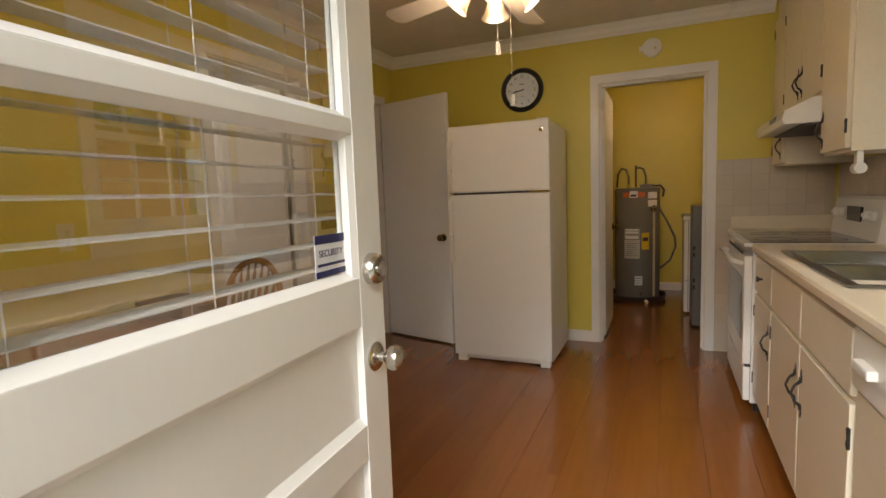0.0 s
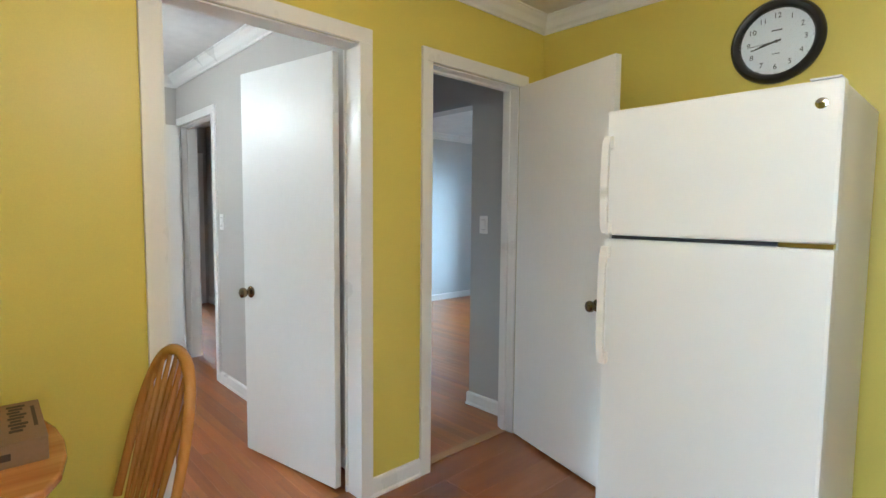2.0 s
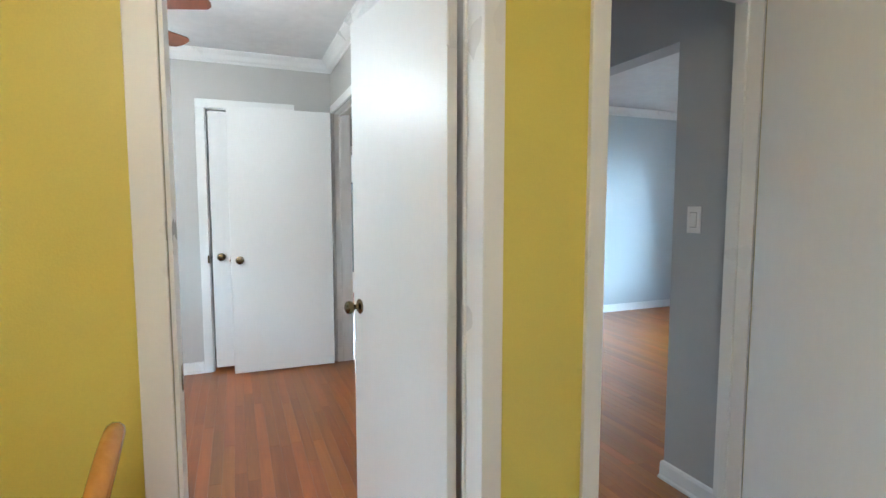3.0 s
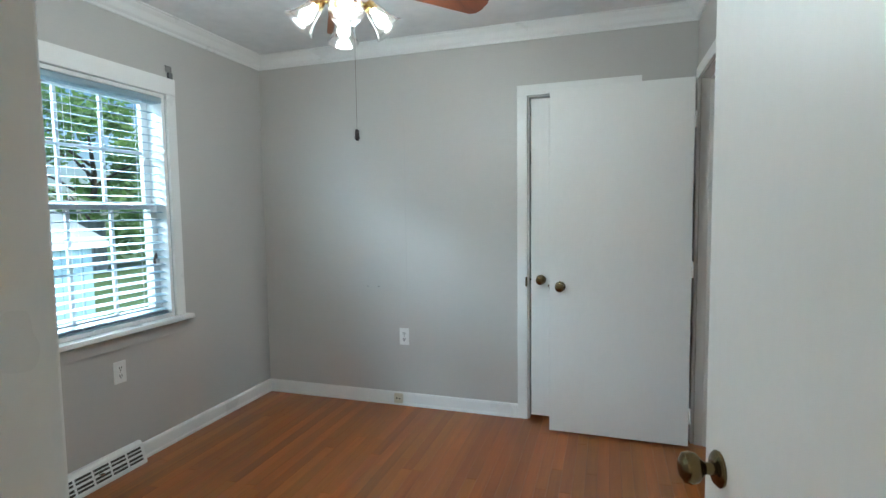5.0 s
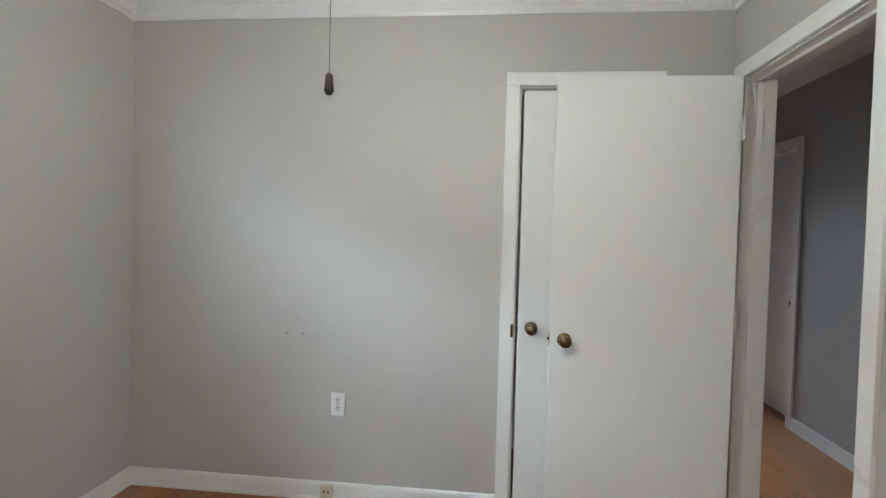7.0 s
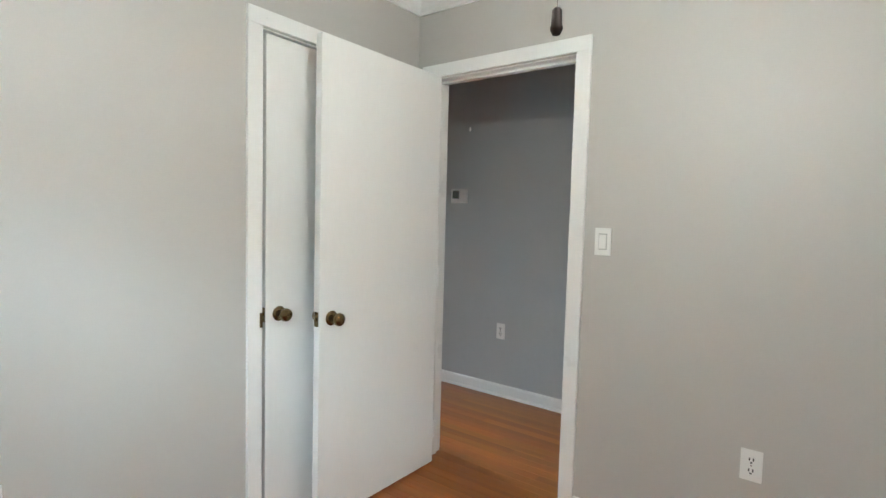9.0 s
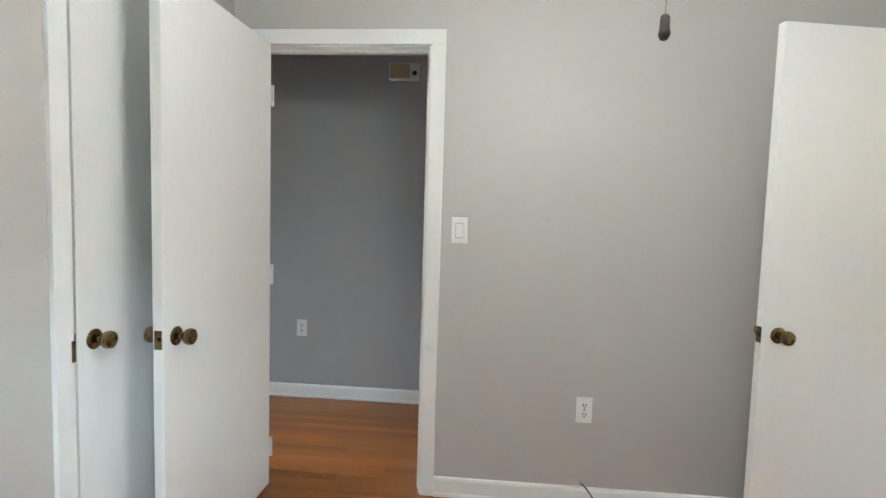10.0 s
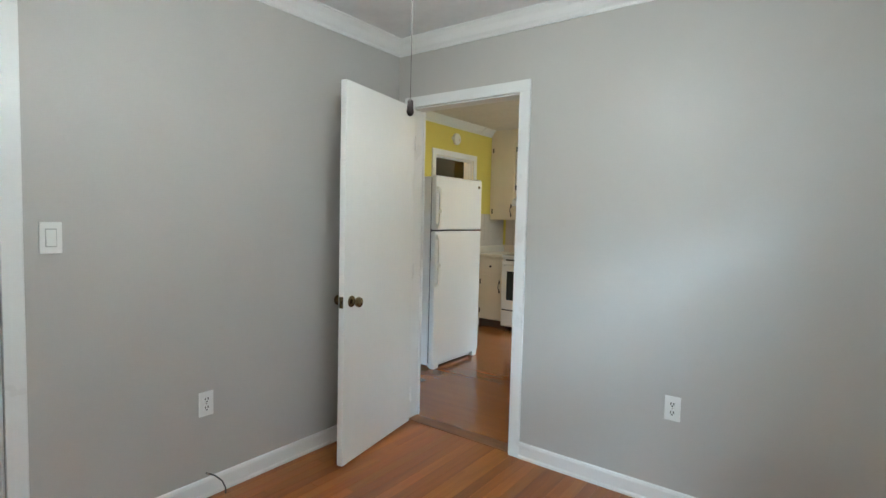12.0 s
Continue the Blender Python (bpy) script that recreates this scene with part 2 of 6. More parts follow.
def thing(name, label, category, m=Matrix(), group="", kind=""):
    ob = new(name)
    ob.matrix_basis = m
    ob.empty_display_size = 0.1
    return tagged(ob, label, category, group, kind)


def structure(name, bm, materials, label="", smooth=False, category=""):
    return tagged(new(name, done(name, bm, materials, smooth)), label, category, "", "structure")


def B():
    return bmesh.new()


# ---- walls ----
TOP = 2.45


def wall(name, axis, a0, a1, lo, hi, mats, label, openings=(), z0=0.0, z1=TOP):
    """A wall square to axis (0: x, 1: y) from a0 to a1 thick, along the other axis lo to hi. mats: low side, high side. openings: (from, to, z from, z to)."""
    bm = B()

    def piece(u0, u1, w0, w1):
        if u1 - u0 > 1e-4 and w1 - w0 > 1e-4:
            box(bm, *((a0, a1, u0, u1) if axis == 0 else (u0, u1, a0, a1)), w0, w1)
    at = lo
    for o0, o1, w0, w1 in sorted(openings):
        piece(at, o0, z0, z1), piece(o0, o1, z0, w0), piece(o0, o1, w1, z1)
        at = o1
    piece(at, hi, z0, z1)
    bm.normal_update()
    for f in bm.faces:
        f.material_index = 1 if f.normal[axis] > 0.5 else 0
    return structure(name, bm, mats, label, category="wall")


DH = 2.03
wall("wall_kitchen_west", 0, -2.222, -2.115, 0.27, 4.43, (GREY, YELLOW), "yellow painted partition with two doorways", [(2.320, 3.101, 0, DH), (3.499, 4.173, 0, DH)])
wall("wall_kitchen_north", 1, 4.395, 4.515, -2.115, 1.22, (YELLOW, YELLOW), "yellow painted kitchen wall with laundry doorway", [(-0.305, 0.44, 0, DH)])
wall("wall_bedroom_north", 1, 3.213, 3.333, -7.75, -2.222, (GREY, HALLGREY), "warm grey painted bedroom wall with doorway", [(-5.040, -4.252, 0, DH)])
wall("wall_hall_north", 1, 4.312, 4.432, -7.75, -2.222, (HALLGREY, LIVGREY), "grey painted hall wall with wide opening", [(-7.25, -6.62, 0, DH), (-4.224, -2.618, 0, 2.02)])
wall("wall_bedroom_west", 0, -5.265, -5.145, 0.30, 3.213, (GREY, GREY), "warm grey panelled bedroom wall with closet", [(2.267, 2.857, 0, DH)])
wall("wall_bedroom_south", 1, 0.145, 0.325, -7.9, -2.178, (LIVGREY, GREY), "warm grey bedroom wall with window", [(-4.290, -3.220, 0.742, 2.018)])
wall("wall_kitchen_south", 1, 0.09, 0.27, -2.178, 1.40, (LIVGREY, YELLOW), "yellow kitchen wall with entry doorway", [(-0.356, 0.610, 0, 2.05)])
wall("wall_kitchen_east", 0, 1.22, 1.40, 0.27, 6.97, (YELLOW, LIVGREY), "yellow kitchen wall with window over sink", [(1.86, 2.64, 1.1, 2.0)])
wall("wall_laundry_west", 0, -1.07, -0.95, 4.515, 6.85, (LIVGREY, YELLOW), "yellow laundry wall")
wall("wall_laundry_north", 1, 6.85, 6.97, -2.115, 1.22, (YELLOW, YELLOW), "yellow laundry wall")
wall("wall_living_west", 0, -5.92, -5.80, 4.43, 8.10, (LIVGREY, LIVGREY), "pale grey living room wall")
wall("wall_living_north", 1, 8.10, 8.25, -5.92, -2.115, (LIVGREY, LIVGREY), "pale grey living room wall with window", [(-4.6, -3.2, 0.76, 1.99)])
wall("wall_living_east", 0, -2.222, -2.115, 4.43, 8.10, (LIVGREY, LIVGREY), "pale grey living room wall")
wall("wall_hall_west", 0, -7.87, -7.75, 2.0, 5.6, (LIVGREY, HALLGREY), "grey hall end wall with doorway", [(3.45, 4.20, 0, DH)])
wall("wall_far_bedroom_west", 0, -10.4, -10.25, 2.0, 5.6, (LIVGREY, LIVGREY), "pale far bedroom wall with window", [(3.4, 4.4, 0.8, 2.0)])
wall("wall_far_bedroom_south", 1, 1.88, 2.0, -10.4, -7.75, (LIVGREY, LIVGREY), "pale far bedroom wall")
wall("wall_far_bedroom_north", 1, 5.6, 5.72, -10.4, -7.75, (LIVGREY, LIVGREY), "pale far bedroom wall")
wall("wall_bath_north", 1, 5.9, 6.0, -7.75, -5.92, (LIVGREY, LIVGREY), "pale bathroom wall")
wall("wall_bath_west", 0, -7.87, -7.75, 5.72, 6.0, (LIVGREY, LIVGREY), "pale bathroom wall")
wall("wall_closet_west", 0, -6.02, -5.9, 0.30, 3.213, (GREY, GREY), "plain closet wall")
wall("wall_house_west", 0, -7.9, -7.75, 0.30, 1.88, (LIVGREY, LIVGREY), "plain outer wall")

for nm, x0, x1, y0, y1, m in (("ceiling_kitchen", -2.178, 1.40, 0.03, 4.425, CEIL), ("ceiling_bedroom", -5.265, -2.178, 0.10, 3.265, BEDCEIL),
                              ("ceiling_hall", -10.4, -2.178, 3.265, 4.37, BEDCEIL), ("ceiling_living", -10.4, -2.178, 4.37, 8.1, BEDCEIL),
                              ("ceiling_laundry", -2.178, 1.40, 4.425, 6.97, CEIL), ("ceiling_far", -10.4, -5.265, 0.10, 3.265, BEDCEIL)):
    structure(nm, box(B(), x0, x1, y0, y1, TOP, TOP + 0.1), m, "off-white textured ceiling", category="ceiling")
rf = B()
prism(rf, [(-0.25, 2.54), (8.45, 2.54), (4.0, 4.3)], 0, -10.7, 1.6)
structure("roof", rf, mat("roof_shingles", (0.09, 0.085, 0.08), 0.9, 0.2, 4, 60, 0.3), "dark shingle roof", category="roof")

# ---- floors (a bed under the boards) ----
SUB = mat("dark_joint", (0.05, 0.022, 0.009), 0.7, 0.1, 10, 60, 0.05)
fl_bed = structure("floor_bedroom", box(B(), -6.0, -2.19, 0.285, 3.265, -0.1, -0.004), SUB, "orange-brown oak strip floor", category="floor")
fl_kit = structure("floor_kitchen", box(B(), -2.19, 1.40, 0.03, 4.425, -0.1, -0.004), SUB, "glossy reddish-brown laminate floor", category="floor")
fl_lau = structure("floor_laundry", box(B(), -2.19, 1.40, 4.425, 6.97, -0.1, -0.004), SUB, "glossy reddish-brown laminate floor", category="floor")
fl_hall = structure("floor_hall", box(B(), -10.4, -2.19, 3.265, 4.37, -0.1, -0.004), SUB, "oak strip hall floor", category="floor")
fl_liv = structure("floor_living", box(B(), -10.4, -2.19, 4.37, 8.25, -0.1, -0.004), SUB, "oak strip living room floor", category="floor")
structure("floor_far", box(B(), -10.4, -6.0, 0.285, 3.265, -0.1, 0.0), SUB, "dark floor", category="floor")


# ---- trim: baseboards, crowns, casings ----
def run(bm, p0, p1, n, prof, m0=1, m1=1):
    """A moulding from p0 to p1 (x, y) with the wall's inward normal n; prof: (depth, z). m0, m1: 1 inner mitre, 0 square, -1 outer."""
    p0, p1, n = Vector((*p0, 0)), Vector((*p1, 0)), Vector((*n, 0))
    t = (p1 - p0).normalized()
    a = [bm.verts.new(p0 + n * d + t * d * m0 + Vector((0, 0, z))) for d, z in prof]
    b = [bm.verts.new(p1 + n * d - t * d * m1 + Vector((0, 0, z))) for d, z in prof]
    k = len(a)
    bm.faces.new(a), bm.faces.new(b[::-1])
    for i in range(k):
        bm.faces.new((a[i], a[(i + 1) % k], b[(i + 1) % k], b[i]))


BASE = [(0.0, 0.0), (0.018, 0.0), (0.018, 0.012), (0.013, 0.020), (0.013, 0.075), (0.009, 0.086), (0.0, 0.09)]
CROWN = [(0.0, TOP - 0.085), (0.010, TOP - 0.085), (0.014, TOP - 0.072), (0.030, TOP - 0.060), (0.048, TOP - 0.032), (0.066, TOP - 0.018), (0.072, TOP - 0.010), (0.080, TOP - 0.008), (0.080, TOP - 0.0005), (0.0, TOP - 0.0005)]


def baseboard(p0, p1, n, m0=1, m1=1, label="white painted baseboard"):
    bm = B()
    run(bm, p0, p1, n, BASE, m0, m1)
    structure("baseboard", bm, WHITE, label, category="baseboard")


def crown(p0, p1, n, m0=1, m1=1):
    bm = B()
    run(bm, p0, p1, n, CROWN, m0, m1)
    structure("crown_molding", bm, WHITE, "white crown molding", category="trim")


W, N_, S_, E_ = (-1, 0), (0, 1), (0, -1), (1, 0)
# kitchen
baseboard((-2.115, 0.27), (-2.115, 2.256), E_, 1, 0)
baseboard((-2.115, 3.127), (-2.115, 3.435), E_, 0, 0)
baseboard((-2.115, 4.237), (-2.115, 4.395), E_, 0, 1)
baseboard((-2.115, 4.395), (-0.37, 4.395), S_, 1, 0)
baseboard((-2.115, 0.27), (-0.421, 0.27), N_, 1, 0)
crown((-2.115, 0.27), (-2.115, 4.395), E_)
crown((-2.115, 4.395), (0.836, 4.395), S_, 1, 0)
crown((-2.115, 0.27), (1.22, 0.27), N_)
# bedroom
baseboard((-5.145, 0.325), (-5.145, 2.201), E_, 1, 0)
baseboard((-5.145, 2.919), (-5.145, 3.213), E_, 0, 1)
baseboard((-5.145, 0.325), (-4.005, 0.325), N_, 1, 0)
baseboard((-3.50, 0.325), (-2.222, 0.325), N_, 0, 1)
baseboard((-4.188, 3.213), (-2.222, 3.213), S_, 0, 1)
baseboard((-2.222, 0.325), (-2.222, 2.256), W, 1, 0)
baseboard((-2.222, 3.127), (-2.222, 3.213), W, 0, 1)
crown((-5.145, 0.325), (-5.145, 3.213), E_)
crown((-5.145, 0.325), (-2.222, 0.325), N_)
crown((-5.145, 3.213), (-2.222, 3.213), S_)
crown((-2.222, 0.325), (-2.222, 3.213), W)
# hall
baseboard((-6.555, 4.312), (-4.224, 4.312), S_, 0, -1)
baseboard((-2.618, 4.312), (-2.222, 4.312), S_, -1, 0)
baseboard((-4.224, 4.312), (-4.224, 4.432), E_, -1, 0)
baseboard((-2.618, 4.312), (-2.618, 4.432), W, -1, 0)
baseboard((-7.75, 4.312), (-7.315, 4.312), S_, 1, 0)
# living and laundry
baseboard((-5.80, 4.43), (-5.80, 8.10), E_)
baseboard((-5.80, 8.10), (-2.222, 8.10), S_)
crown((-5.80, 4.43), (-5.80, 8.10), E_)
crown((-5.80, 8.10), (-2.222, 8.10), S_)
baseboard((-0.95, 6.85), (1.22, 6.85), S_)
baseboard((-0.95, 4.515), (-0.95, 6.85), E_)


def casing(axis, face, side, lo, hi, top, label="white painted door casing", width=0.064):
    """Casing on one face of a wall round an opening lo..hi up to top. side: +1 or -1, the way it stands proud."""
    bm = B()
    t = 0.016 * side

    def bar(u0, u1, w0, w1):
        a, b = sorted((face, face + t))
        box(bm, *((a, b, u0, u1) if axis == 0 else (u0, u1, a, b)), w0, w1, 0.003)
    bar(lo - width, lo, 0, top), bar(hi, hi + width, 0, top), bar(lo - width, hi + width, top, top + width)
    structure("door_casing", bm, WHITE, label, category="door casing")


def jamb(axis, a0, a1, lo, hi, top, stop=None):
    """The lining of a doorway, with its stop strip."""
    bm = B()
    e = 0.0015
    for u0, u1, w0, w1 in ((lo + e, lo + 0.010, 0, top - e), (hi - 0.010, hi - e, 0, top - e), (lo + 0.010, hi - 0.010, top - 0.008, top - e)):
        box(bm, *((a0, a1, u0, u1) if axis == 0 else (u0, u1, a0, a1)), w0, w1)
    if stop:
        s0, s1 = stop
        for u0, u1, w0, w1 in ((lo + 0.010, lo + 0.021, 0, top - 0.008), (hi - 0.021, hi - 0.010, 0, top - 0.008), (lo + 0.021, hi - 0.021, top - 0.020, top - 0.008)):
            box(bm, *((s0, s1, u0, u1) if axis == 0 else (u0, u1, s0, s1)), w0, w1, 0.002)
    structure("door_jamb", bm, WHITE, "white painted door jamb", category="door jamb")


for lo, hi in ((2.320, 3.084), (3.499, 4.173)):
    casing(0, -2.115, 1, lo, hi, DH), casing(0, -2.222, -1, lo, hi, DH)
jamb(0, -2.220, -2.117, 2.320, 3.101, DH)
jamb(0, -2.220, -2.117, 3.499, 4.173, DH, (-2.20, -2.17))
casing(1, 4.395, -1, -0.305, 0.44, DH), casing(1, 4.515, 1, -0.305, 0.44, DH)
jamb(1, 4.397, 4.513, -0.305, 0.44, DH, (4.43, 4.46))
casing(1, 3.213, -1, -5.040, -4.252, DH), casing(1, 3.333, 1, -5.040, -4.252, DH)
jamb(1, 3.215, 3.331, -5.040, -4.252, DH, (3.258, 3.288))
casing(0, -5.145, 1, 2.267, 2.857, DH)
jamb(0, -5.263, -5.147, 2.267, 2.857, DH)
casing(1, 4.312, -1, -7.25, -6.62, DH)
jamb(1, 4.314, 4.430, -7.25, -6.62, DH)
casing(0, -7.75, 1, 3.45, 4.20, DH)
jamb(0, -7.868, -7.752, 3.45, 4.20, DH)
casing(1, 0.27, 1, -0.356, 0.610, 2.05)
jamb(1, 0.092, 0.268, -0.356, 0.610, 2.05, (0.18, 0.21))


# ---- doors ----
def knob_set(bm_knob, bm_rose, x, z, y, side):
    m = Matrix.Translation((x, y, z)) @ pose(0, 0, 0, -90 * side, 0, 0)
    lathe(bm_rose, [(0.0, 0.0), (0.030, 0.0), (0.031, 0.004), (0.026, 0.009), (0.014, 0.011), (0.0, 0.012)], m)
    lathe(bm_knob, [(0.011, 0.010), (0.010, 0.024), (0.015, 0.030), (0.024, 0.037), (0.0275, 0.048), (0.025, 0.058), (0.016, 0.064), (0.0, 0.0655)], m)


def flush_door(name, label, m, width, height=2.005, knob_z=0.885, metal=None, sides=(1, -1), hinges=True, flip=False):
    """A flush leaf: hinge edge at the origin, leaf along +x, faces at y 0 and -0.035 (flip: 0 and +0.035)."""
    metal = metal or BRASS
    d = thing(name, label, "door", m, kind="structure")
    y0, y1 = (0, 0.035) if flip else (-0.035, 0)
    part("leaf", box(B(), 0.010, width, y0, y1, 0.016, 0.016 + height, 0.0025), DOORW, d)
    for s in sides:
        bk, br = B(), B()
        knob_set(bk, br, width - 0.062, knob_z, y1 if s > 0 else y0, s)
        k = part("door_knob", bk, metal, d, "aged brass round knob", True)
        part("rosette", br, metal, k, "", True)
    part("latch_plate", box(B(), width - 0.0005, width + 0.0015, (y0 + y1) / 2 - 0.0125, (y0 + y1) / 2 + 0.0125, knob_z - 0.03, knob_z + 0.03), metal, d)
    bm = B()
    cyl(bm, (width, (y0 + y1) / 2, knob_z), (width + 0.010, (y0 + y1) / 2, knob_z), 0.007, 0.006, 12)
    part("latch_bolt", bm, metal, d, "", True)
    if hinges:
        for z in (0.19, 1.0, 1.80):
            bm = B()
            cyl(bm, (0, y1 + 0.004, z - 0.045), (0, y1 + 0.004, z + 0.045), 0.006, None, 10)
            box(bm, 0.0072, 0.0098, y0 + 0.004, y1, z - 0.045, z + 0.045)
            box(bm, -0.003, 0.0098, y1 - 0.0015, y1 + 0.0015, z - 0.045, z + 0.045)
            part("hinge", bm, WHITE, d)
    return d


def heading(p, q):
    return math.degrees(math.atan2(q[1] - p[1], q[0] - p[0]))


# bedroom door, open into the bedroom
p, q = (-2.248, 3.046), (-2.966, 2.908)
flush_door("door_1", "white flush bedroom door standing open", pose(*p, 0, 0, 0, heading(p, q)), 0.716)
# hall door, open into the kitchen behind the refrigerator
p, q = (-2.104, 4.150), (-1.415, 3.960)
flush_door("door_2", "white flush hall door standing open behind refrigerator", pose(*p, 0, 0, 0, heading(p, q)), 0.722, flip=True)
# bedroom to hall, open against the closet wall
p, q = (-4.994, 3.186), (-5.003, 2.430)
flush_door("door_3", "white flush door standing open before closet", pose(*p, 0, 0, 0, heading(p, q)), 0.766, flip=True)
# closet door, closed
flush_door("door_4", "white flush closet door, closed", pose(-5.175, 2.838, 0.014, 0, 0, -90), 0.55, height=1.98, hinges=False, sides=(1,), flip=True)
# laundry door, open into the laundry
p, q = (-0.277, 4.525), (-0.280, 5.2)
flush_door("door_5", "white flush laundry door standing open", pose(*p, 0, 0, 0, heading(p, q)), 0.70, knob_z=0.88, flip=True)
# bathroom door off the hall, closed
flush_door("door_6", "white flush bathroom door, closed", pose(-7.238, 4.440, 0, 0, 0, 0), 0.594)
# far bedroom door, open, with a long mirror
far_door = flush_door("door_7", "white flush far bedroom door with long mirror", pose(-7.885, 4.18, 0, 0, 0, 200), 0.70)


# ---- entry door: three lights over recessed panels, blind on its inner side ----
DARKLINE = mat("dark_seam", (0.06, 0.05, 0.04), 0.7, 0.05, 10, 80, 0.0)
# white bedroom slats, with their bluish backlit shade put into the colour
SLATSHADE = mat("shaded_white_blind_slat", (0.27, 0.35, 0.40), 0.4, 0.015, 6, 60, 0.02)
SLATM = mat("white_blind_slat", (0.76, 0.75, 0.72), 0.35, 0.015, 6, 60, 0.02)
CORD = mat("white_cord", (0.74, 0.73, 0.70), 0.7, 0.03, 20, 200, 0.0)
NAVY = mat("navy_print", (0.012, 0.018, 0.10), 0.35, 0.03, 10, 100, 0.0)
PAPER = mat("white_paper", (0.76, 0.77, 0.80), 0.5, 0.03, 10, 100, 0.0)


def text_part(name, words, size, m, material, parent, depth=0.0004, label=""):
    """Raised lettering in the built-in font, centred at m in its xy plane."""
    cu = bpy.data.curves.new(name, "FONT")
    cu.body, cu.size, cu.align_x, cu.align_y, cu.extrude = words, size, "CENTER", "CENTER", depth
    tmp = bpy.data.objects.new(name, cu)
    me = bpy.data.meshes.new_from_object(tmp)
    bpy.data.objects.remove(tmp)
    me.materials.clear()
    me.materials.append(material)
    ob = new(name, me)
    ob.parent, ob.matrix_basis = parent, m
    return tagged(ob, label)


def pane(name, bm, parent, material=None):
    ob = part(name, bm, material or GLASS, parent, "clear glass")
    ob.visible_shadow = False
    return ob


def entry_door(m, width=0.884, height=2.02):
    d = thing("door_8", "white painted entry door standing open, glazed above recessed panels", "door", m, kind="structure")
    y0, y1 = 0.0, 0.044          # the outer face is y 0 after turning
    st, sh_ = 0.098, 0.098
    bars = [(0.008, 0.17), (0.400, 0.455), (0.677, 0.752), (0.958, 1.056), (1.336, 1.366), (1.655, 1.699), (1.93, 0.008 + height)]
    bm = B()
    box(bm, 0, sh_, y0, y1, 0.008, 0.008 + height, 0.002), box(bm, width - st, width, y0, y1, 0.008, 0.008 + height, 0.002)
    part("stile", bm, DOORW, d)
    for z0, z1 in bars:
        part("rail", box(B(), sh_, width - st, y0 + 0.0005, y1 - 0.0005, z0, z1, 0.002), DOORW, d)
    for z0, z1 in ((0.17, 0.400), (0.455, 0.677), (0.752, 0.958)):
        bm = B()
        box(bm, sh_, width - st, 0.016, 0.030, z0, z1)
        for s in (0.0, 1.0):     # sloped sticking round the panel
            ya, yb = (0.003, 0.016) if s == 0 else (0.041, 0.030)
            prism(bm, [(ya, z0), (yb, z0), (yb, z0 + 0.014)], 0, sh_, width - st)
            prism(bm, [(ya, z1), (yb, z1), (yb, z1 - 0.014)], 0, sh_, width - st)
        part("panel", bm, DOORW, d)
    for z0, z1 in ((1.056, 1.336), (1.366, 1.655), (1.699, 1.93)):
        pane("pane", box(B(), sh_ + 0.004, width - st - 0.004, 0.020, 0.024, z0 + 0.002, z1 - 0.002), d, DOORGLASS)
        bm = B()
        for a, b in ((0.001, 0.019), (0.043, 0.025)):
            prism(bm, [(sh_, a), (sh_, b), (sh_ + 0.022, b), (sh_ + 0.016, a + (b - a) * 0.45), (sh_ + 0.008, a + (b - a) * 0.3)], 2, z0, z1)
            prism(bm, [(width - st, a), (width - st, b), (width - st - 0.022, b), (width - st - 0.016, a + (b - a) * 0.45), (width - st - 0.017, a + (b - a) * 0.3)], 2, z0, z1)
            prism(bm, [(a, z0), (b, z0), (b, z0 + 0.014)], 0, sh_, width - st)
            prism(bm, [(a, z1), (b, z1), (b, z1 - 0.014)], 0, sh_, width - st)
        part("glazing_bead", bm, DOORW, d)
    # knob and deadbolt, satin nickel
    for s, yy in ((-1, 0.0), (1, 0.044)):
        bk, br = B(), B()
        knob_set(bk, br, width - 0.052, 0.882, yy, s)
        k = part("door_knob", bk, NICKEL, d, "satin nickel round knob", True)
        part("rosette", br, NICKEL, k, "", True)
    bm = B()
    mm = Matrix.Translation((width - 0.052, 0.0, 1.068)) @ pose(0, 0, 0, 90, 0, 0)
    lathe(bm, [(0.0, 0.0), (0.033, 0.0), (0.033, 0.010), (0.030, 0.020), (0.026, 0.024), (0.0, 0.024)], mm)
    k = part("deadbolt", bm, NICKEL, d, "satin nickel deadbolt cylinder", True)
    bm = B()
    lathe(bm, [(0.0, 0.024), (0.016, 0.024), (0.016, 0.027), (0.0, 0.027)], mm)
    part("keyway_disc", bm, CHROME, k, "", True)
    part("latch_plate", box(B(), width, width + 0.0015, 0.010, 0.034, 0.852, 0.912), NICKEL, d)
    part("bolt_plate", box(B(), width, width + 0.0015, 0.010, 0.034, 1.04, 1.095), NICKEL, d)
    # security sticker on the glass
    stk = part("sticker", box(B(), width - st - 0.119, width - st - 0.017, 0.0185, 0.0195, 1.0720, 1.1486), PAPER, d, "blue and white security sticker")
    part("print_band", box(B(), width - st - 0.119, width - st - 0.017, 0.0176, 0.0184, 1.1327, 1.1486), NAVY, stk)
    part("print_band", box(B(), width - st - 0.119, width - st - 0.017, 0.0176, 0.0184, 1.0720, 1.0834), NAVY, stk)
    part("print_line", box(B(), width - st - 0.113, width - st - 0.022, 0.0176, 0.0184, 1.0914, 1.0966), NAVY, stk)
    text_part("lettering", "SECURITY", 0.0178, Matrix.Translation((width - st - 0.068, 0.0182, 1.1142)) @ pose(0, 0, 0, 90, 0, 0), NAVY, stk)
    return d


door_dir = heading((-0.338, 0.28), (-0.388, 1.160))
entry = entry_door(pose(-0.338, 0.28, 0, 0, 0, door_dir))
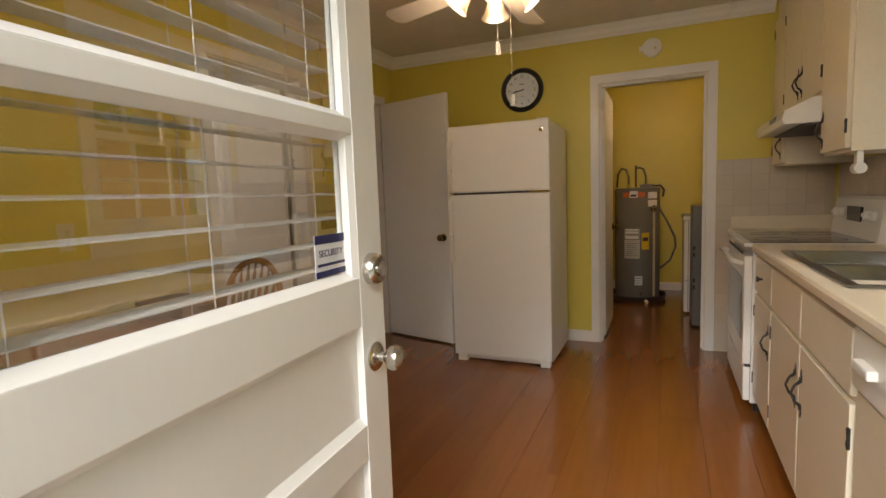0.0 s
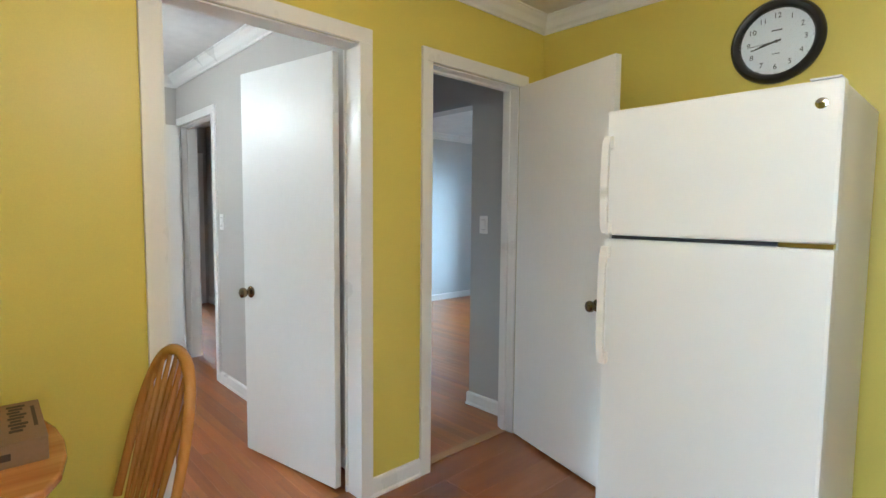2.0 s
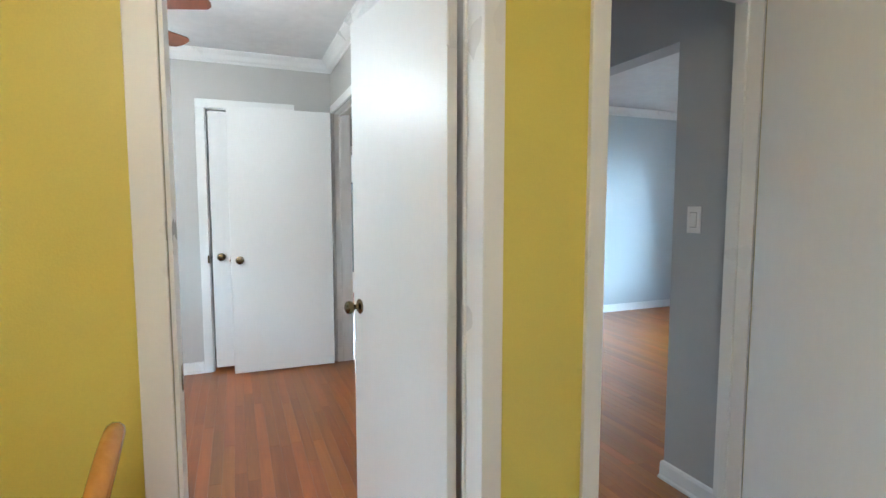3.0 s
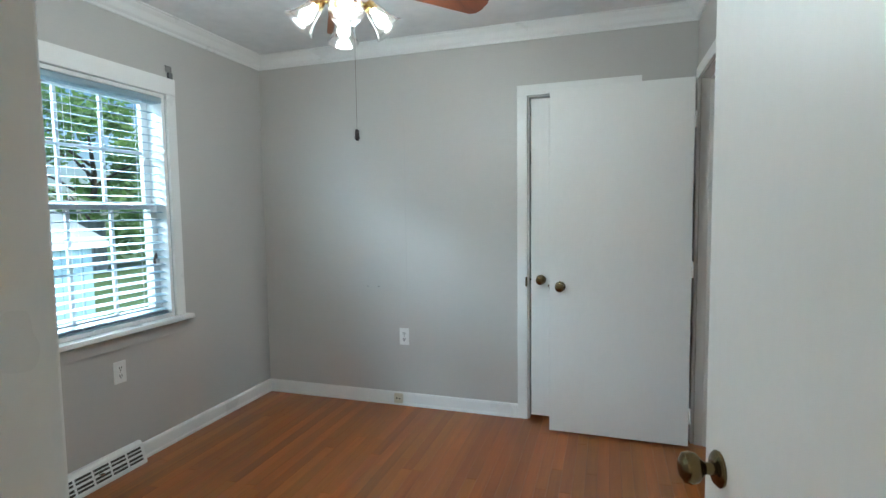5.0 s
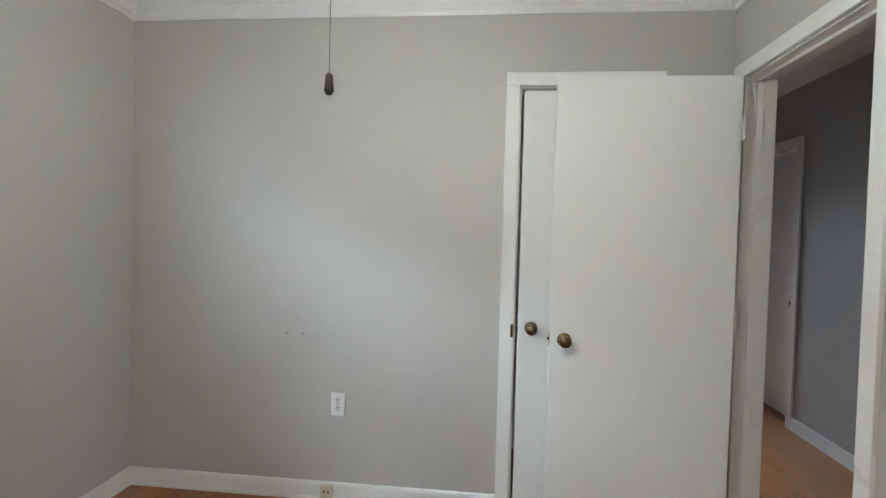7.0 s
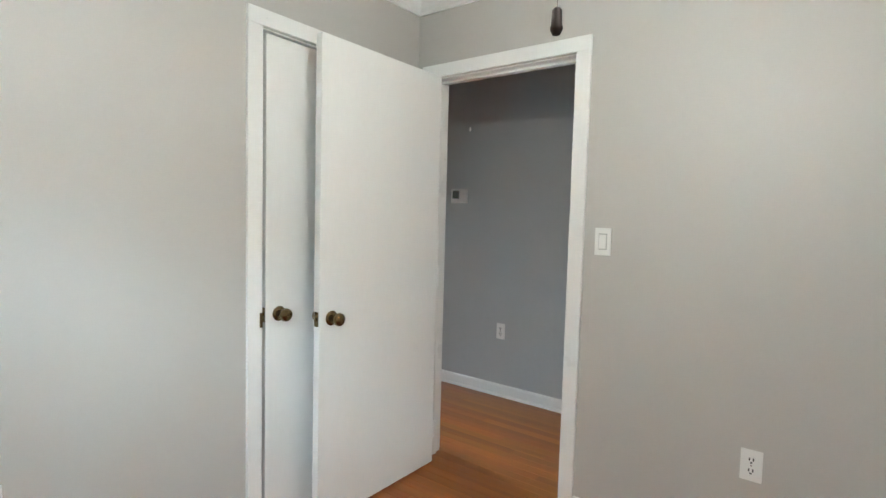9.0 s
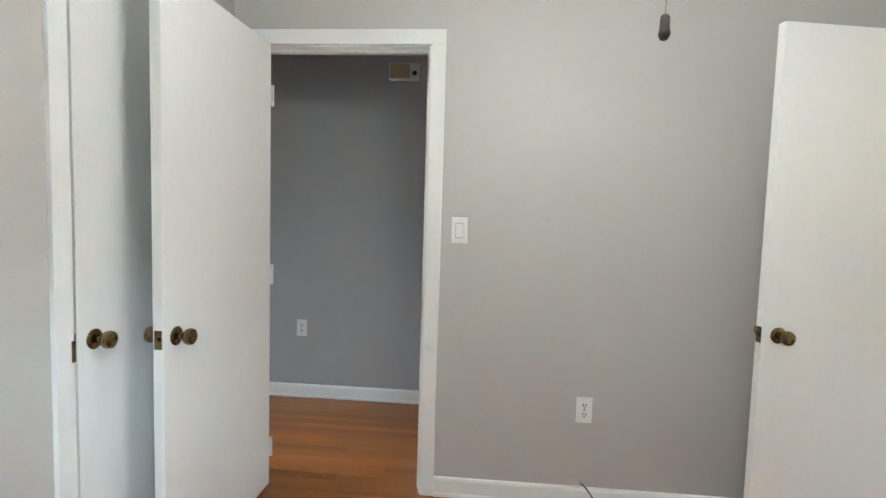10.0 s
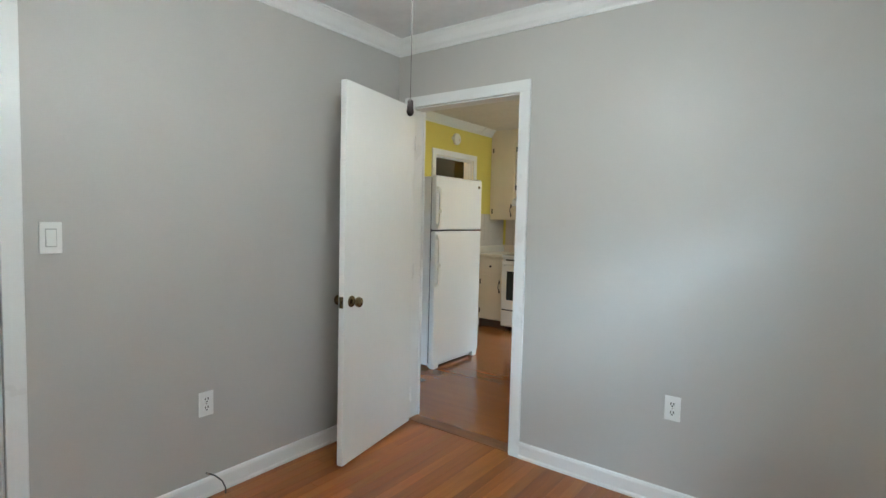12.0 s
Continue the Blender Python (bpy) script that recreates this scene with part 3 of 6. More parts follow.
# the blind hung on the inner face of the entry door
dm = pose(-0.338, 0.28, 0, 0, 0, door_dir)
blind = thing("door_blind", "white slatted blind hung open on entry door", "blind", dm @ pose(0, 0, 0.992))
part("headrail", box(B(), 0.09, 0.795, 0.046, 0.086, 0.865, 0.905, 0.004), SLATM, blind)
part("bottom_rail", box(B(), 0.09, 0.795, 0.048, 0.080, -0.012, 0.006, 0.004), SLATM, blind)
sb = B()
prism(sb, [(-0.024, -0.0016), (0.0, 0.0012), (0.024, -0.0016), (0.024, -0.0036), (0.0, -0.0008), (-0.024, -0.0036)], 0, 0.094, 0.791)
slat_me = done("slat", sb, SLATM)
for i in range(18):
    o = new("slat", slat_me)
    o.parent, o.matrix_basis = blind, pose(0, 0.066, 0.045 + i * 0.047, 3)
for x in (0.20, 0.455, 0.71):
    for y in (0.0445, 0.0885):
        part("ladder_cord", tube(B(), [(x, y, 0.0), (x, y, 0.88)], 0.0011, 5), CORD, blind)


# ---- windows ----
def sash(parent, axis_lo, axis_hi, y0, y1, z0, z1, cols, rows, name):
    """A sash in the xz plane with its glazing bars and panes."""
    s = part(name, B(), WHITE, parent)
    fr = B()
    w = 0.042
    box(fr, axis_lo, axis_lo + w, y0, y1, z0, z1, 0.003), box(fr, axis_hi - w, axis_hi, y0, y1, z0, z1, 0.003)
    box(fr, axis_lo + w, axis_hi - w, y0 + 0.001, y1 - 0.001, z0, z0 + w, 0.003), box(fr, axis_lo + w, axis_hi - w, y0 + 0.001, y1 - 0.001, z1 - w * 0.85, z1, 0.003)
    fr2 = done(name, fr, WHITE)
    s.data = fr2
    gx0, gx1, gz0, gz1 = axis_lo + w, axis_hi - w, z0 + w, z1 - w * 0.85
    for i in range(1, cols):
        x = gx0 + (gx1 - gx0) * i / cols
        part("muntin", box(B(), x - 0.009, x + 0.009, y0 + 0.006, y1 - 0.006, gz0, gz1, 0.002), WHITE, s)
    for i in range(1, rows):
        z = gz0 + (gz1 - gz0) * i / rows
        part("muntin", box(B(), gx0, gx1, y0 + 0.007, y1 - 0.007, z - 0.009, z + 0.009, 0.002), WHITE, s)
    ym = (y0 + y1) / 2
    pane("pane", box(B(), gx0 - 0.004, gx1 + 0.004, ym - 0.002, ym + 0.002, gz0 - 0.004, gz1 + 0.004), s)
    return s


def window(name, label, m, width, height, cols=4, rows=2, sill=True, apron=None):
    """Double-hung window: origin at the opening's middle bottom on the room face, x along the wall, y into the room, wall 0.18 thick."""
    w = thing(name, label, "window", m, kind="structure")
    h = width / 2
    fr = B()
    box(fr, -h + 0.002, -h + 0.022, -0.178, -0.002, 0, height - 0.002), box(fr, h - 0.022, h - 0.002, -0.178, -0.002, 0, height - 0.002)
    box(fr, -h + 0.022, h - 0.022, -0.178, -0.002, height - 0.022, height - 0.002), box(fr, -h + 0.022, h - 0.022, -0.178, -0.002, 0.002, 0.02)
    part("window_frame", fr, WHITE, w)
    mid = height * 0.5
    sash(w, -h + 0.022, h - 0.022, -0.140, -0.110, mid - 0.015, height - 0.022, cols, rows, "upper_sash")
    sash(w, -h + 0.022, h - 0.022, -0.105, -0.075, 0.02, mid + 0.020, cols, rows, "lower_sash")
    if sill:
        cs = B()
        cw = 0.064
        box(cs, -h - cw, -h, 0, 0.016, 0.0, height, 0.003), box(cs, h, h + cw, 0, 0.016, 0.0, height, 0.003)
        box(cs, -h - cw, h + cw, 0, 0.018, height, height + cw + 0.03, 0.003)
        part("window_casing", cs, WHITE, w)
        part("window_sill", box(B(), -h - cw - 0.03, h + cw + 0.03, -0.074, 0.055, -0.028, -0.001, 0.006), WHITE, w)
        part("apron", box(B(), -h - cw, h + cw, 0.001, 0.016, -0.10, -0.029, 0.003), apron or WHITE, w)
    return w


win_m = pose(-3.755, 0.325, 0.742)
window("window_1", "white double-hung bedroom window with glazing bars", win_m, 1.07, 1.276, apron=GREY)
window("window_2", "white double-hung window over the sink", pose(1.22, 2.25, 1.1, 0, 0, 90), 0.78, 0.9, 3, 2)
window("window_3", "white living room window, bright outside", pose(-3.9, 8.10, 0.76, 0, 0, 180), 1.4, 1.23, 2, 1)
window("window_4", "white far bedroom window", pose(-10.25, 3.9, 0.8, 0, 0, -90), 1.0, 1.2, 3, 2)


def window_blind(name, label, m, width, height, pitch=0.043, tilt=-8, group="", slat_mat=None):
    b = thing(name, label, "blind", m, group)
    h = width / 2
    slat_mat = slat_mat or SLATM
    part("valance", box(B(), -h, h, -0.004, 0.012, height - 0.030, height, 0.004), slat_mat, b)
    part("headrail", box(B(), -h + 0.004, h - 0.004, -0.060, -0.005, height - 0.032, height - 0.004, 0.003), slat_mat, b)
    part("bottom_rail", box(B(), -h + 0.004, h - 0.004, -0.058, -0.010, 0.012, 0.030, 0.004), slat_mat, b)
    sb = B()
    prism(sb, [(-0.024, -0.0016), (0.0, 0.0012), (0.024, -0.0016), (0.024, -0.0036), (0.0, -0.0008), (-0.024, -0.0036)], 0, -h + 0.006, h - 0.006)
    me = done("slat", sb, slat_mat)
    z = 0.05
    while z < height - 0.04:
        o = new("slat", me)
        o.parent, o.matrix_basis = b, pose(0, -0.034, z, tilt)
        z += pitch
    for x in (-h + 0.12, 0.0, h - 0.12):
        for y in (-0.060, -0.008):
            part("ladder_cord", tube(B(), [(x, y, 0.02), (x, y, height - 0.03)], 0.0010, 5), CORD, b)
    return b


bb = window_blind("window_blind", "white slatted blind, lowered with slats open", win_m @ pose(0, -0.008, 0.0), 1.022, 1.25, slat_mat=SLATSHADE)
TASSEL = mat("wooden_tassel", (0.16, 0.10, 0.07), 0.5, 0.1, 20, 100, 0.0)
for x, z in ((-0.42, 0.36), (0.42, 0.38)):
    for dx in (0.0, 0.012):
        part("lift_cord", tube(B(), [(x + dx, 0.010, z + 0.02 - dx * 2), (x + dx * 0.4, 0.010, 1.14)], 0.0009, 5), CORD, bb)
        lt = B()
        lathe(lt, [(0.0, -0.03), (0.008, -0.028), (0.007, -0.010), (0.003, 0.004), (0.0, 0.005)], Matrix.Translation((x + dx, 0.010, z - dx * 2.2 + 0.015)), 10)
        part("tassel", lt, TASSEL, bb, "", True)
window_blind("window_blind", "white slatted blind over far bedroom window", pose(-10.258, 3.9, 0.8, 0, 0, -90), 0.95, 1.17)
window_blind("window_blind", "white slatted blind raised over living room window", pose(-3.9, 8.108, 1.72, 0, 0, 180), 1.35, 0.25)
part("bracket", box(B(), -0.012, 0.012, 0.0, 0.02, 0.0, 0.035, 0.003), mat("grey_bracket", (0.12, 0.12, 0.12), 0.5, 0.05, 10, 80, 0.0),
     thing("curtain_bracket", "small dark bracket above window casing", "bracket", pose(-4.327, 0.325, 2.110)))


# ---- switches, outlets and other wall plates ----
def plate(name, label, m, kind):
    """A wall plate in the xz plane at m, facing +y."""
    t = thing(name, label, "switch" if kind == "switch" else "outlet", m)
    part("cover_plate", box(B(), -0.035, 0.035, 0, 0.006, -0.058, 0.058, 0.003), PLASTIC, t)
    if kind == "switch":
        # grey frame: shade of the recess round the white rocker, painted in
        part("rocker_frame", box(B(), -0.0175, 0.0175, 0.006, 0.0075, -0.034, 0.034, 0.001), SWITCHGAP, t)
        bm = B()
        prism(bm, [(0.0075, -0.030), (0.0115, -0.030), (0.0085, 0.030), (0.0075, 0.030)], 0, -0.015, 0.015)
        part("rocker", bm, PLASTIC, t)
    elif kind == "outlet":
        for z in (-0.020, 0.020):
            bm = B()
            lathe(bm, [(0.0, 0.006), (0.0165, 0.006), (0.0165, 0.0085), (0.0, 0.0085)], Matrix.Translation((0, 0, z)) @ pose(0, 0, 0, -90, 0, 0), 18)
            r = part("receptacle", bm, PLASTIC, t)
            for x in (-0.0062, 0.0062):
                part("slot", box(B(), x - 0.0022, x + 0.0022, 0.0083, 0.0089, z - 0.002, z + 0.009), SLOT, r)
            part("slot", box(B(), -0.0035, 0.0035, 0.0083, 0.0089, z - 0.0115, z - 0.0055), SLOT, r)
        bm = B()
        lathe(bm, [(0.0, 0.006), (0.003, 0.006), (0.0025, 0.0075), (0.0, 0.0078)], pose(0, 0, 0, -90, 0, 0), 10)
        part("screw", bm, CHROME, t)
    else:
        for z in (-0.043, 0.043):
            bm = B()
            lathe(bm, [(0.0, 0.006), (0.003, 0.006), (0.0025, 0.0075), (0.0, 0.0078)], Matrix.Translation((0, 0, z)) @ pose(0, 0, 0, -90, 0, 0), 10)
            part("screw", bm, CHROME, t)
    return t


plate("wall_outlet", "white duplex outlet on grey bedroom wall", pose(-5.145, 1.424, 0.481, 0, 0, -90), "outlet")
plate("wall_outlet", "white duplex outlet under the bedroom window", pose(-3.912, 0.325, 0.518, 0, 0, 0), "outlet")
plate("wall_outlet", "white duplex outlet on grey bedroom wall", pose(-3.524, 3.213, 0.445, 0, 0, 180), "outlet")
plate("wall_outlet", "white duplex outlet on grey bedroom wall", pose(-2.222, 1.470, 0.476, 0, 0, 90), "outlet")
plate("light_switch", "white rocker switch beside bedroom doorway", pose(-4.106, 3.213, 1.227, 0, 0, 180), "switch")
plate("wall_outlet", "white duplex outlet on dim hall wall", pose(-5.227, 4.312, 0.484, 0, 0, 180), "outlet")
plate("light_switch", "white rocker switch on dim hall wall", pose(-2.501, 4.312, 1.234, 0, 0, 180), "switch")
plate("wall_outlet", "white duplex outlet over the kitchen counter", pose(1.22, 1.70, 1.10, 0, 0, 90), "outlet")

jack = thing("phone_jack", "almond plastic phone jack on baseboard", "phone jack", pose(-5.132, 1.382, 0.052, 0, 0, -90))
part("housing", box(B(), -0.030, 0.030, 0, 0.024, -0.032, 0.032, 0.005), ALMOND, jack)
part("slot", box(B(), -0.016, -0.008, 0.0235, 0.0245, -0.004, 0.006), SLOT, jack)
part("slot", box(B(), 0.004, 0.014, 0.0235, 0.0245, -0.002, 0.008), SLOT, jack)
nail = thing("picture_nail", "two small dark nails in grey wall", "nail", pose(-5.145, 1.21, 0.82, 0, 0, -90))
for x in (-0.03, 0.055):
    part("nail_head", box(B(), x - 0.006, x + 0.006, 0, 0.002, -0.0015, 0.0015), SLOT, nail)
# board joint in the panelled wall
structure("wall_seam", box(B(), -5.1452, -5.1443, 1.447, 1.4482, 0.80, 1.97), mat("seam_paint", (0.43, 0.41, 0.38), 0.6, 0.03, 10, 80, 0.0), "thin joint in wall panelling", category="wall joint")

cable = thing("coaxial_cable", "short black cable end from the baseboard", "cable", pose(-3.525, 3.198, 0.112))
part("wire", tube(B(), [(0, 0.012, 0), (0.004, -0.012, 0.003), (0.022, -0.034, -0.008), (0.044, -0.052, -0.035), (0.055, -0.058, -0.068), (0.056, -0.060, -0.097)], 0.0034, 8), BLACKP, cable, "", True)
cm = B()
cyl(cm, (0, 0.002, 0), (0.001, -0.012, 0.002), 0.006, None, 6)
part("connector", cm, CHROME, cable)

# floor register under the window
vent = thing("baseboard_register", "white metal baseboard heat register", "register", pose(-3.752, 0.325, 0.0))
vb = B()
prism(vb, [(0.0, 0.0), (0.058, 0.0), (0.058, 0.012), (0.030, 0.105), (0.018, 0.118), (0.0, 0.118)], 0, -0.245, 0.245)
part("housing", vb, WHITE, vent)
for i in range(5):
    x0 = -0.225 + i * 0.092
    for z0, z1 in ((0.024, 0.052), (0.064, 0.092)):
        vb = B()
        ya, yb = 0.0590 - (z0 - 0.012) * 0.301, 0.0590 - (z1 - 0.012) * 0.301
        prism(vb, [(ya, z0), (ya - 0.003, z0), (yb - 0.003, z1), (yb, z1)], 0, x0, x0 + 0.080)
        part("grille_slot", vb, SLOT, vent)
        part("louver", box(B(), x0, x0 + 0.08, (ya + yb) / 2 - 0.001, (ya + yb) / 2 + 0.0025, (z0 + z1) / 2 - 0.003, (z0 + z1) / 2 + 0.003), PLASTIC, vent)
part("damper_lever", box(B(), 0.0, 0.02, 0.035, 0.060, 0.056, 0.062), CHROME, vent)

# hall wall fittings
ch = thing("door_chime", "white door chime with dull gold front on hall wall", "door chime", pose(-4.553, 4.312, 2.203, 0, 0, 180))
part("housing", box(B(), -0.097, 0.097, 0, 0.045, -0.052, 0.052, 0.004), PLASTIC, ch, "white plastic body")
part("cover", box(B(), -0.040, 0.090, 0.040, 0.0475, -0.045, 0.045, 0.002), mat("gold_foil", (0.50, 0.41, 0.22), 0.45, 0.05, 12, 90, 0.02, metal=0.35), ch, "dull gold front panel")
part("knob", lathe(B(), [(0.0, 0.045), (0.016, 0.045), (0.012, 0.056), (0.0, 0.058)], Matrix.Translation((-0.070, 0, -0.012)) @ pose(0, 0, 0, -90, 0, 0), 14), BLACKP, ch, "", True)
th = thing("thermostat", "white thermostat with grey screen on hall wall", "thermostat", pose(-5.625, 4.312, 1.474, 0, 0, 180))
part("housing", box(B(), -0.072, 0.072, 0, 0.026, -0.055, 0.055, 0.006), PLASTIC, th)
part("screen", box(B(), -0.005, 0.055, 0.0255, 0.0275, -0.020, 0.040), mat("grey_screen", (0.09, 0.10, 0.09), 0.2, 0.05, 10, 80, 0.0), th)
hook = thing("wall_hook", "tiny white hook on hall wall", "hook", pose(-5.55, 4.312, 1.974, 0, 0, 180))
part("pin", box(B(), -0.005, 0.005, 0, 0.012, -0.014, 0.014, 0.002), PLASTIC, hook)

# strike plates on the jambs
for nm, m in (("strike_plate", pose(-4.2625, 3.240, 0.885, 0, 0, 90)), ("strike_plate", pose(-2.197, 2.3305, 0.885, 0, 0, 0)), ("strike_plate", pose(-2.14, 3.5095, 0.90, 0, 0, 0)), ("strike_plate", pose(0.4295, 4.485, 0.88, 0, 0, 90))):
    structure(nm, box(B(), -0.015, 0.015, 0, 0.0015, -0.03, 0.03), BRASS, "aged brass strike plate on door jamb", category="strike plate").matrix_basis = m
for y, zz in ((2.2625, 0.885),):
    structure("strike_plate", box(B(), -5.129, -5.126, y - 0.008, y + 0.004, zz - 0.03, zz + 0.03), BRASS, "aged brass strike plate on closet casing", category="strike plate")
structure("threshold", box(B(), -2.217, -2.118, 2.332, 3.089, -0.003, 0.006, 0.002), wood("oak_threshold", (0.10, 0.04, 0.015), (0.20, 0.09, 0.035), 0.4, 1), "worn oak strip under bedroom door", category="threshold")
structure("threshold", box(B(), -2.215, -2.16, 3.511, 4.161, -0.003, 0.005, 0.002), wood("oak_threshold_hall", (0.22, 0.10, 0.04), (0.36, 0.19, 0.08), 0.4, 1), "oak transition strip under hall door", category="threshold")
structure("threshold", box(B(), -0.344, 0.598, 0.10, 0.262, -0.003, 0.014, 0.004), mat("aluminium_sill", (0.4, 0.4, 0.4), 0.35, 0.05, 10, 80, 0.05, metal=1.0), "metal entry door threshold", category="threshold")


# ---- ceiling fans ----
FROST = bpy.data.materials.new("frosted_lit_glass")
FROST.use_nodes = True
_b = FROST.node_tree.nodes["Principled BSDF"]
_b.inputs["Base Color"].default_value, _b.inputs["Roughness"].default_value, _b.inputs["Transmission Weight"].default_value = (1, 0.93, 0.85, 1), 0.45, 0.85
BULB_K = glow("warm_bulb", (1.0, 0.62, 0.28), 26)
BULB_B = glow("white_bulb", (1.0, 0.93, 0.82), 30)
CLEARFL = glass("fluted_clear_glass", (1, 0.98, 0.95), 0.12)
BLADE_W = mat("white_fan_blade", (0.72, 0.66, 0.58), 0.4, 0.03, 6, 80, 0.03)
BLADE_D = wood("dark_fan_blade", (0.075, 0.022, 0.009), (0.17, 0.055, 0.020), 0.42, 0, 14, 0.1)


def ceiling_fan(name, label, m, blade_mat, body_mat, shade_mat, bulb_mat, spin, n_lights, spin2, chains, power, col, drop=0.12, pitch=11, blade_z=-0.197):
    """Hugger fan with a ring of lights; origin on the ceiling."""
    f = thing(name, label, "ceiling fan", m)
    part("canopy", lathe(B(), [(0.0, 0.0), (0.075, 0.0), (0.070, -0.035), (0.030, -0.055), (0.016, -0.060), (0.0, -0.060)], seg=28), body_mat, f, "", True)
    part("downrod", cyl(B(), (0, 0, -0.055), (0, 0, -0.11 - drop), 0.013), body_mat, f, "", True)
    low = Matrix.Translation((0, 0, -drop))
    part("motor_housing", lathe(B(), [(0.0, -0.105), (0.05, -0.107), (0.105, -0.125), (0.115, -0.150), (0.112, -0.185), (0.080, -0.205), (0.045, -0.212), (0.0, -0.212)], low, 32), body_mat, f, "", True)
    for i in range(5):
        r = pose(0, 0, blade_z - drop, 0, 0, spin + 72 * i)
        bm = B()
        prism(bm, [(0.06, -0.016), (0.17, -0.022), (0.225, -0.045), (0.225, 0.045), (0.17, 0.022), (0.06, 0.016)], 2, -0.004, 0.0)
        part("blade_iron", bm, body_mat, f, "", m=r)
        bm = B()
        out = [(0.19, -0.050), (0.60, -0.066), (0.625, -0.050), (0.635, -0.025), (0.635, 0.025), (0.625, 0.050), (0.60, 0.066), (0.19, 0.050)]
        prism(bm, out, 2, 0.001, 0.007)
        part("blade", bm, blade_mat, f, "", m=r @ pose(0, 0, 0, pitch, 0, 0))
    part("light_fitter", lathe(B(), [(0.0, -0.211), (0.045, -0.212), (0.060, -0.225), (0.062, -0.262), (0.040, -0.285), (0.014, -0.300), (0.0, -0.306)], low, 28), body_mat, f, "", True)
    for i in range(n_lights):
        a = radians(spin2 + 360 / n_lights * i)
        c, s = math.cos(a), math.sin(a)
        part("light_arm", tube(B(), [(0.045 * c, 0.045 * s, -0.250 - drop), (0.075 * c, 0.075 * s, -0.252 - drop), (0.095 * c, 0.095 * s, -0.262 - drop)], 0.009, 10), body_mat, f, "", True)
        sm = Matrix.Translation((0.092 * c, 0.092 * s, -0.257 - drop)) @ Matrix.Rotation(a, 4, "Z") @ Matrix.Rotation(radians(180 - 42), 4, "Y")
        part("socket", lathe(B(), [(0.0, -0.012), (0.020, -0.012), (0.024, 0.0), (0.024, 0.020), (0.0, 0.020)], sm, 16), body_mat, f, "", True)
        bm = B()
        prof = [(0.024, 0.010), (0.030, 0.022), (0.034, 0.045), (0.040, 0.070), (0.050, 0.095), (0.062, 0.112), (0.0605, 0.113), (0.048, 0.097), (0.038, 0.072), (0.032, 0.046), (0.028, 0.023), (0.0225, 0.012)]
        lathe(bm, prof, sm, 28)
        sh = part("shade", bm, shade_mat, f, "bell-shaped glass shade, lit", True)
        sh.visible_shadow = False
        bm = B()
        lathe(bm, [(0.0, 0.018), (0.012, 0.020), (0.014, 0.036), (0.024, 0.058), (0.026, 0.072), (0.020, 0.086), (0.0, 0.093)], sm, 16)
        lb = part("light_bulb", bm, bulb_mat, f, "glowing bulb", True)
        lb.visible_shadow = False
        w = m @ sm @ Vector((0, 0, 0.13))
        bulb(w.x, w.y, w.z, power, col, 0.035)
    for x, y, z1, z0, end in chains:
        part("pull_chain", tube(B(), [(x, y, z1 + (z0 - z1) * k / 6) for k in range(7)], 0.0009, 6), end[1], f)
        part("chain_pull", lathe(B(), [(0.0, -0.033), (0.006, -0.031), (0.0095, -0.024), (0.0098, -0.020), (0.0085, -0.016), (0.0075, 0.006), (0.004, 0.010), (0.0, 0.011)] if end[2] else [(0.0, -0.045), (0.010, -0.045), (0.010, 0.0), (0.004, 0.004), (0.0, 0.005)], Matrix.Translation((x, y, z0)), 14), end[0], f, "", True)
    return f


ceiling_fan("ceiling_fan", "white ceiling fan with four lit frosted shades", pose(-0.487, 2.35, TOP), BLADE_W, mat("white_fan_body", (0.74, 0.70, 0.64), 0.35, 0.03, 8, 80, 0.0), FROST, BULB_K, 89, 4, 287,
            [(0.0, 0.03, -0.36, -0.60, (PLASTIC, CORD, False)), (0.045, 0.075, -0.36, -0.81, (PLASTIC, CORD, False))], 2.9, (1.0, 0.84, 0.64), 0.105, blade_z=-0.245)
ceiling_fan("ceiling_fan", "dark wood and brass ceiling fan with lit glass shades", pose(-3.705, 1.798, TOP), BLADE_D, GOLD, CLEARFL, BULB_B, 66, 4, 30,
            [(0.0, 0.04, -0.38, -0.818, (mat("dark_wood_pull", (0.025, 0.015, 0.012), 0.6, 0.1, 20, 120, 0.0, spec=0.2), mat("chain_metal", (0.12, 0.10, 0.08), 0.4, 0.05, 10, 80, 0.0), True))], 5.2, (1.0, 0.93, 0.83), 0.09, -13, blade_z=-0.15)

# bare patch of old paint above the window casing
structure("wall_scuff", box(B(), -4.350, -4.305, 0.3255, 0.3265, 2.146, 2.186), mat("old_wall_paint", (0.20, 0.19, 0.18), 0.7, 0.2, 30, 160, 0.1), "dark patch of old paint above window casing", category="paint patch")


# ---- kitchen: refrigerator ----
GASKET = mat("grey_gasket", (0.10, 0.10, 0.11), 0.6, 0.05, 10, 80, 0.0)
fr = thing("refrigerator", "white top-freezer refrigerator with vertical handles", "refrigerator", pose(-0.898, 3.633, 0))
FW = 0.362
part("cabinet", box(B(), -FW + 0.003, FW - 0.003, 0.062, 0.64, 0.03, 1.694, 0.008), ENAMEL_T, fr)
part("gasket", box(B(), -FW + 0.010, FW - 0.010, 0.050, 0.064, 0.05, 1.685), GASKET, fr)
lower = part("refrigerator_door", box(B(), -FW, FW, 0.0, 0.052, 0.045, 1.219, 0.012), ENAMEL_T, fr)
upper = part("freezer_door", box(B(), -FW, FW, 0.0, 0.052, 1.233, 1.702, 0.012), ENAMEL_T, fr)


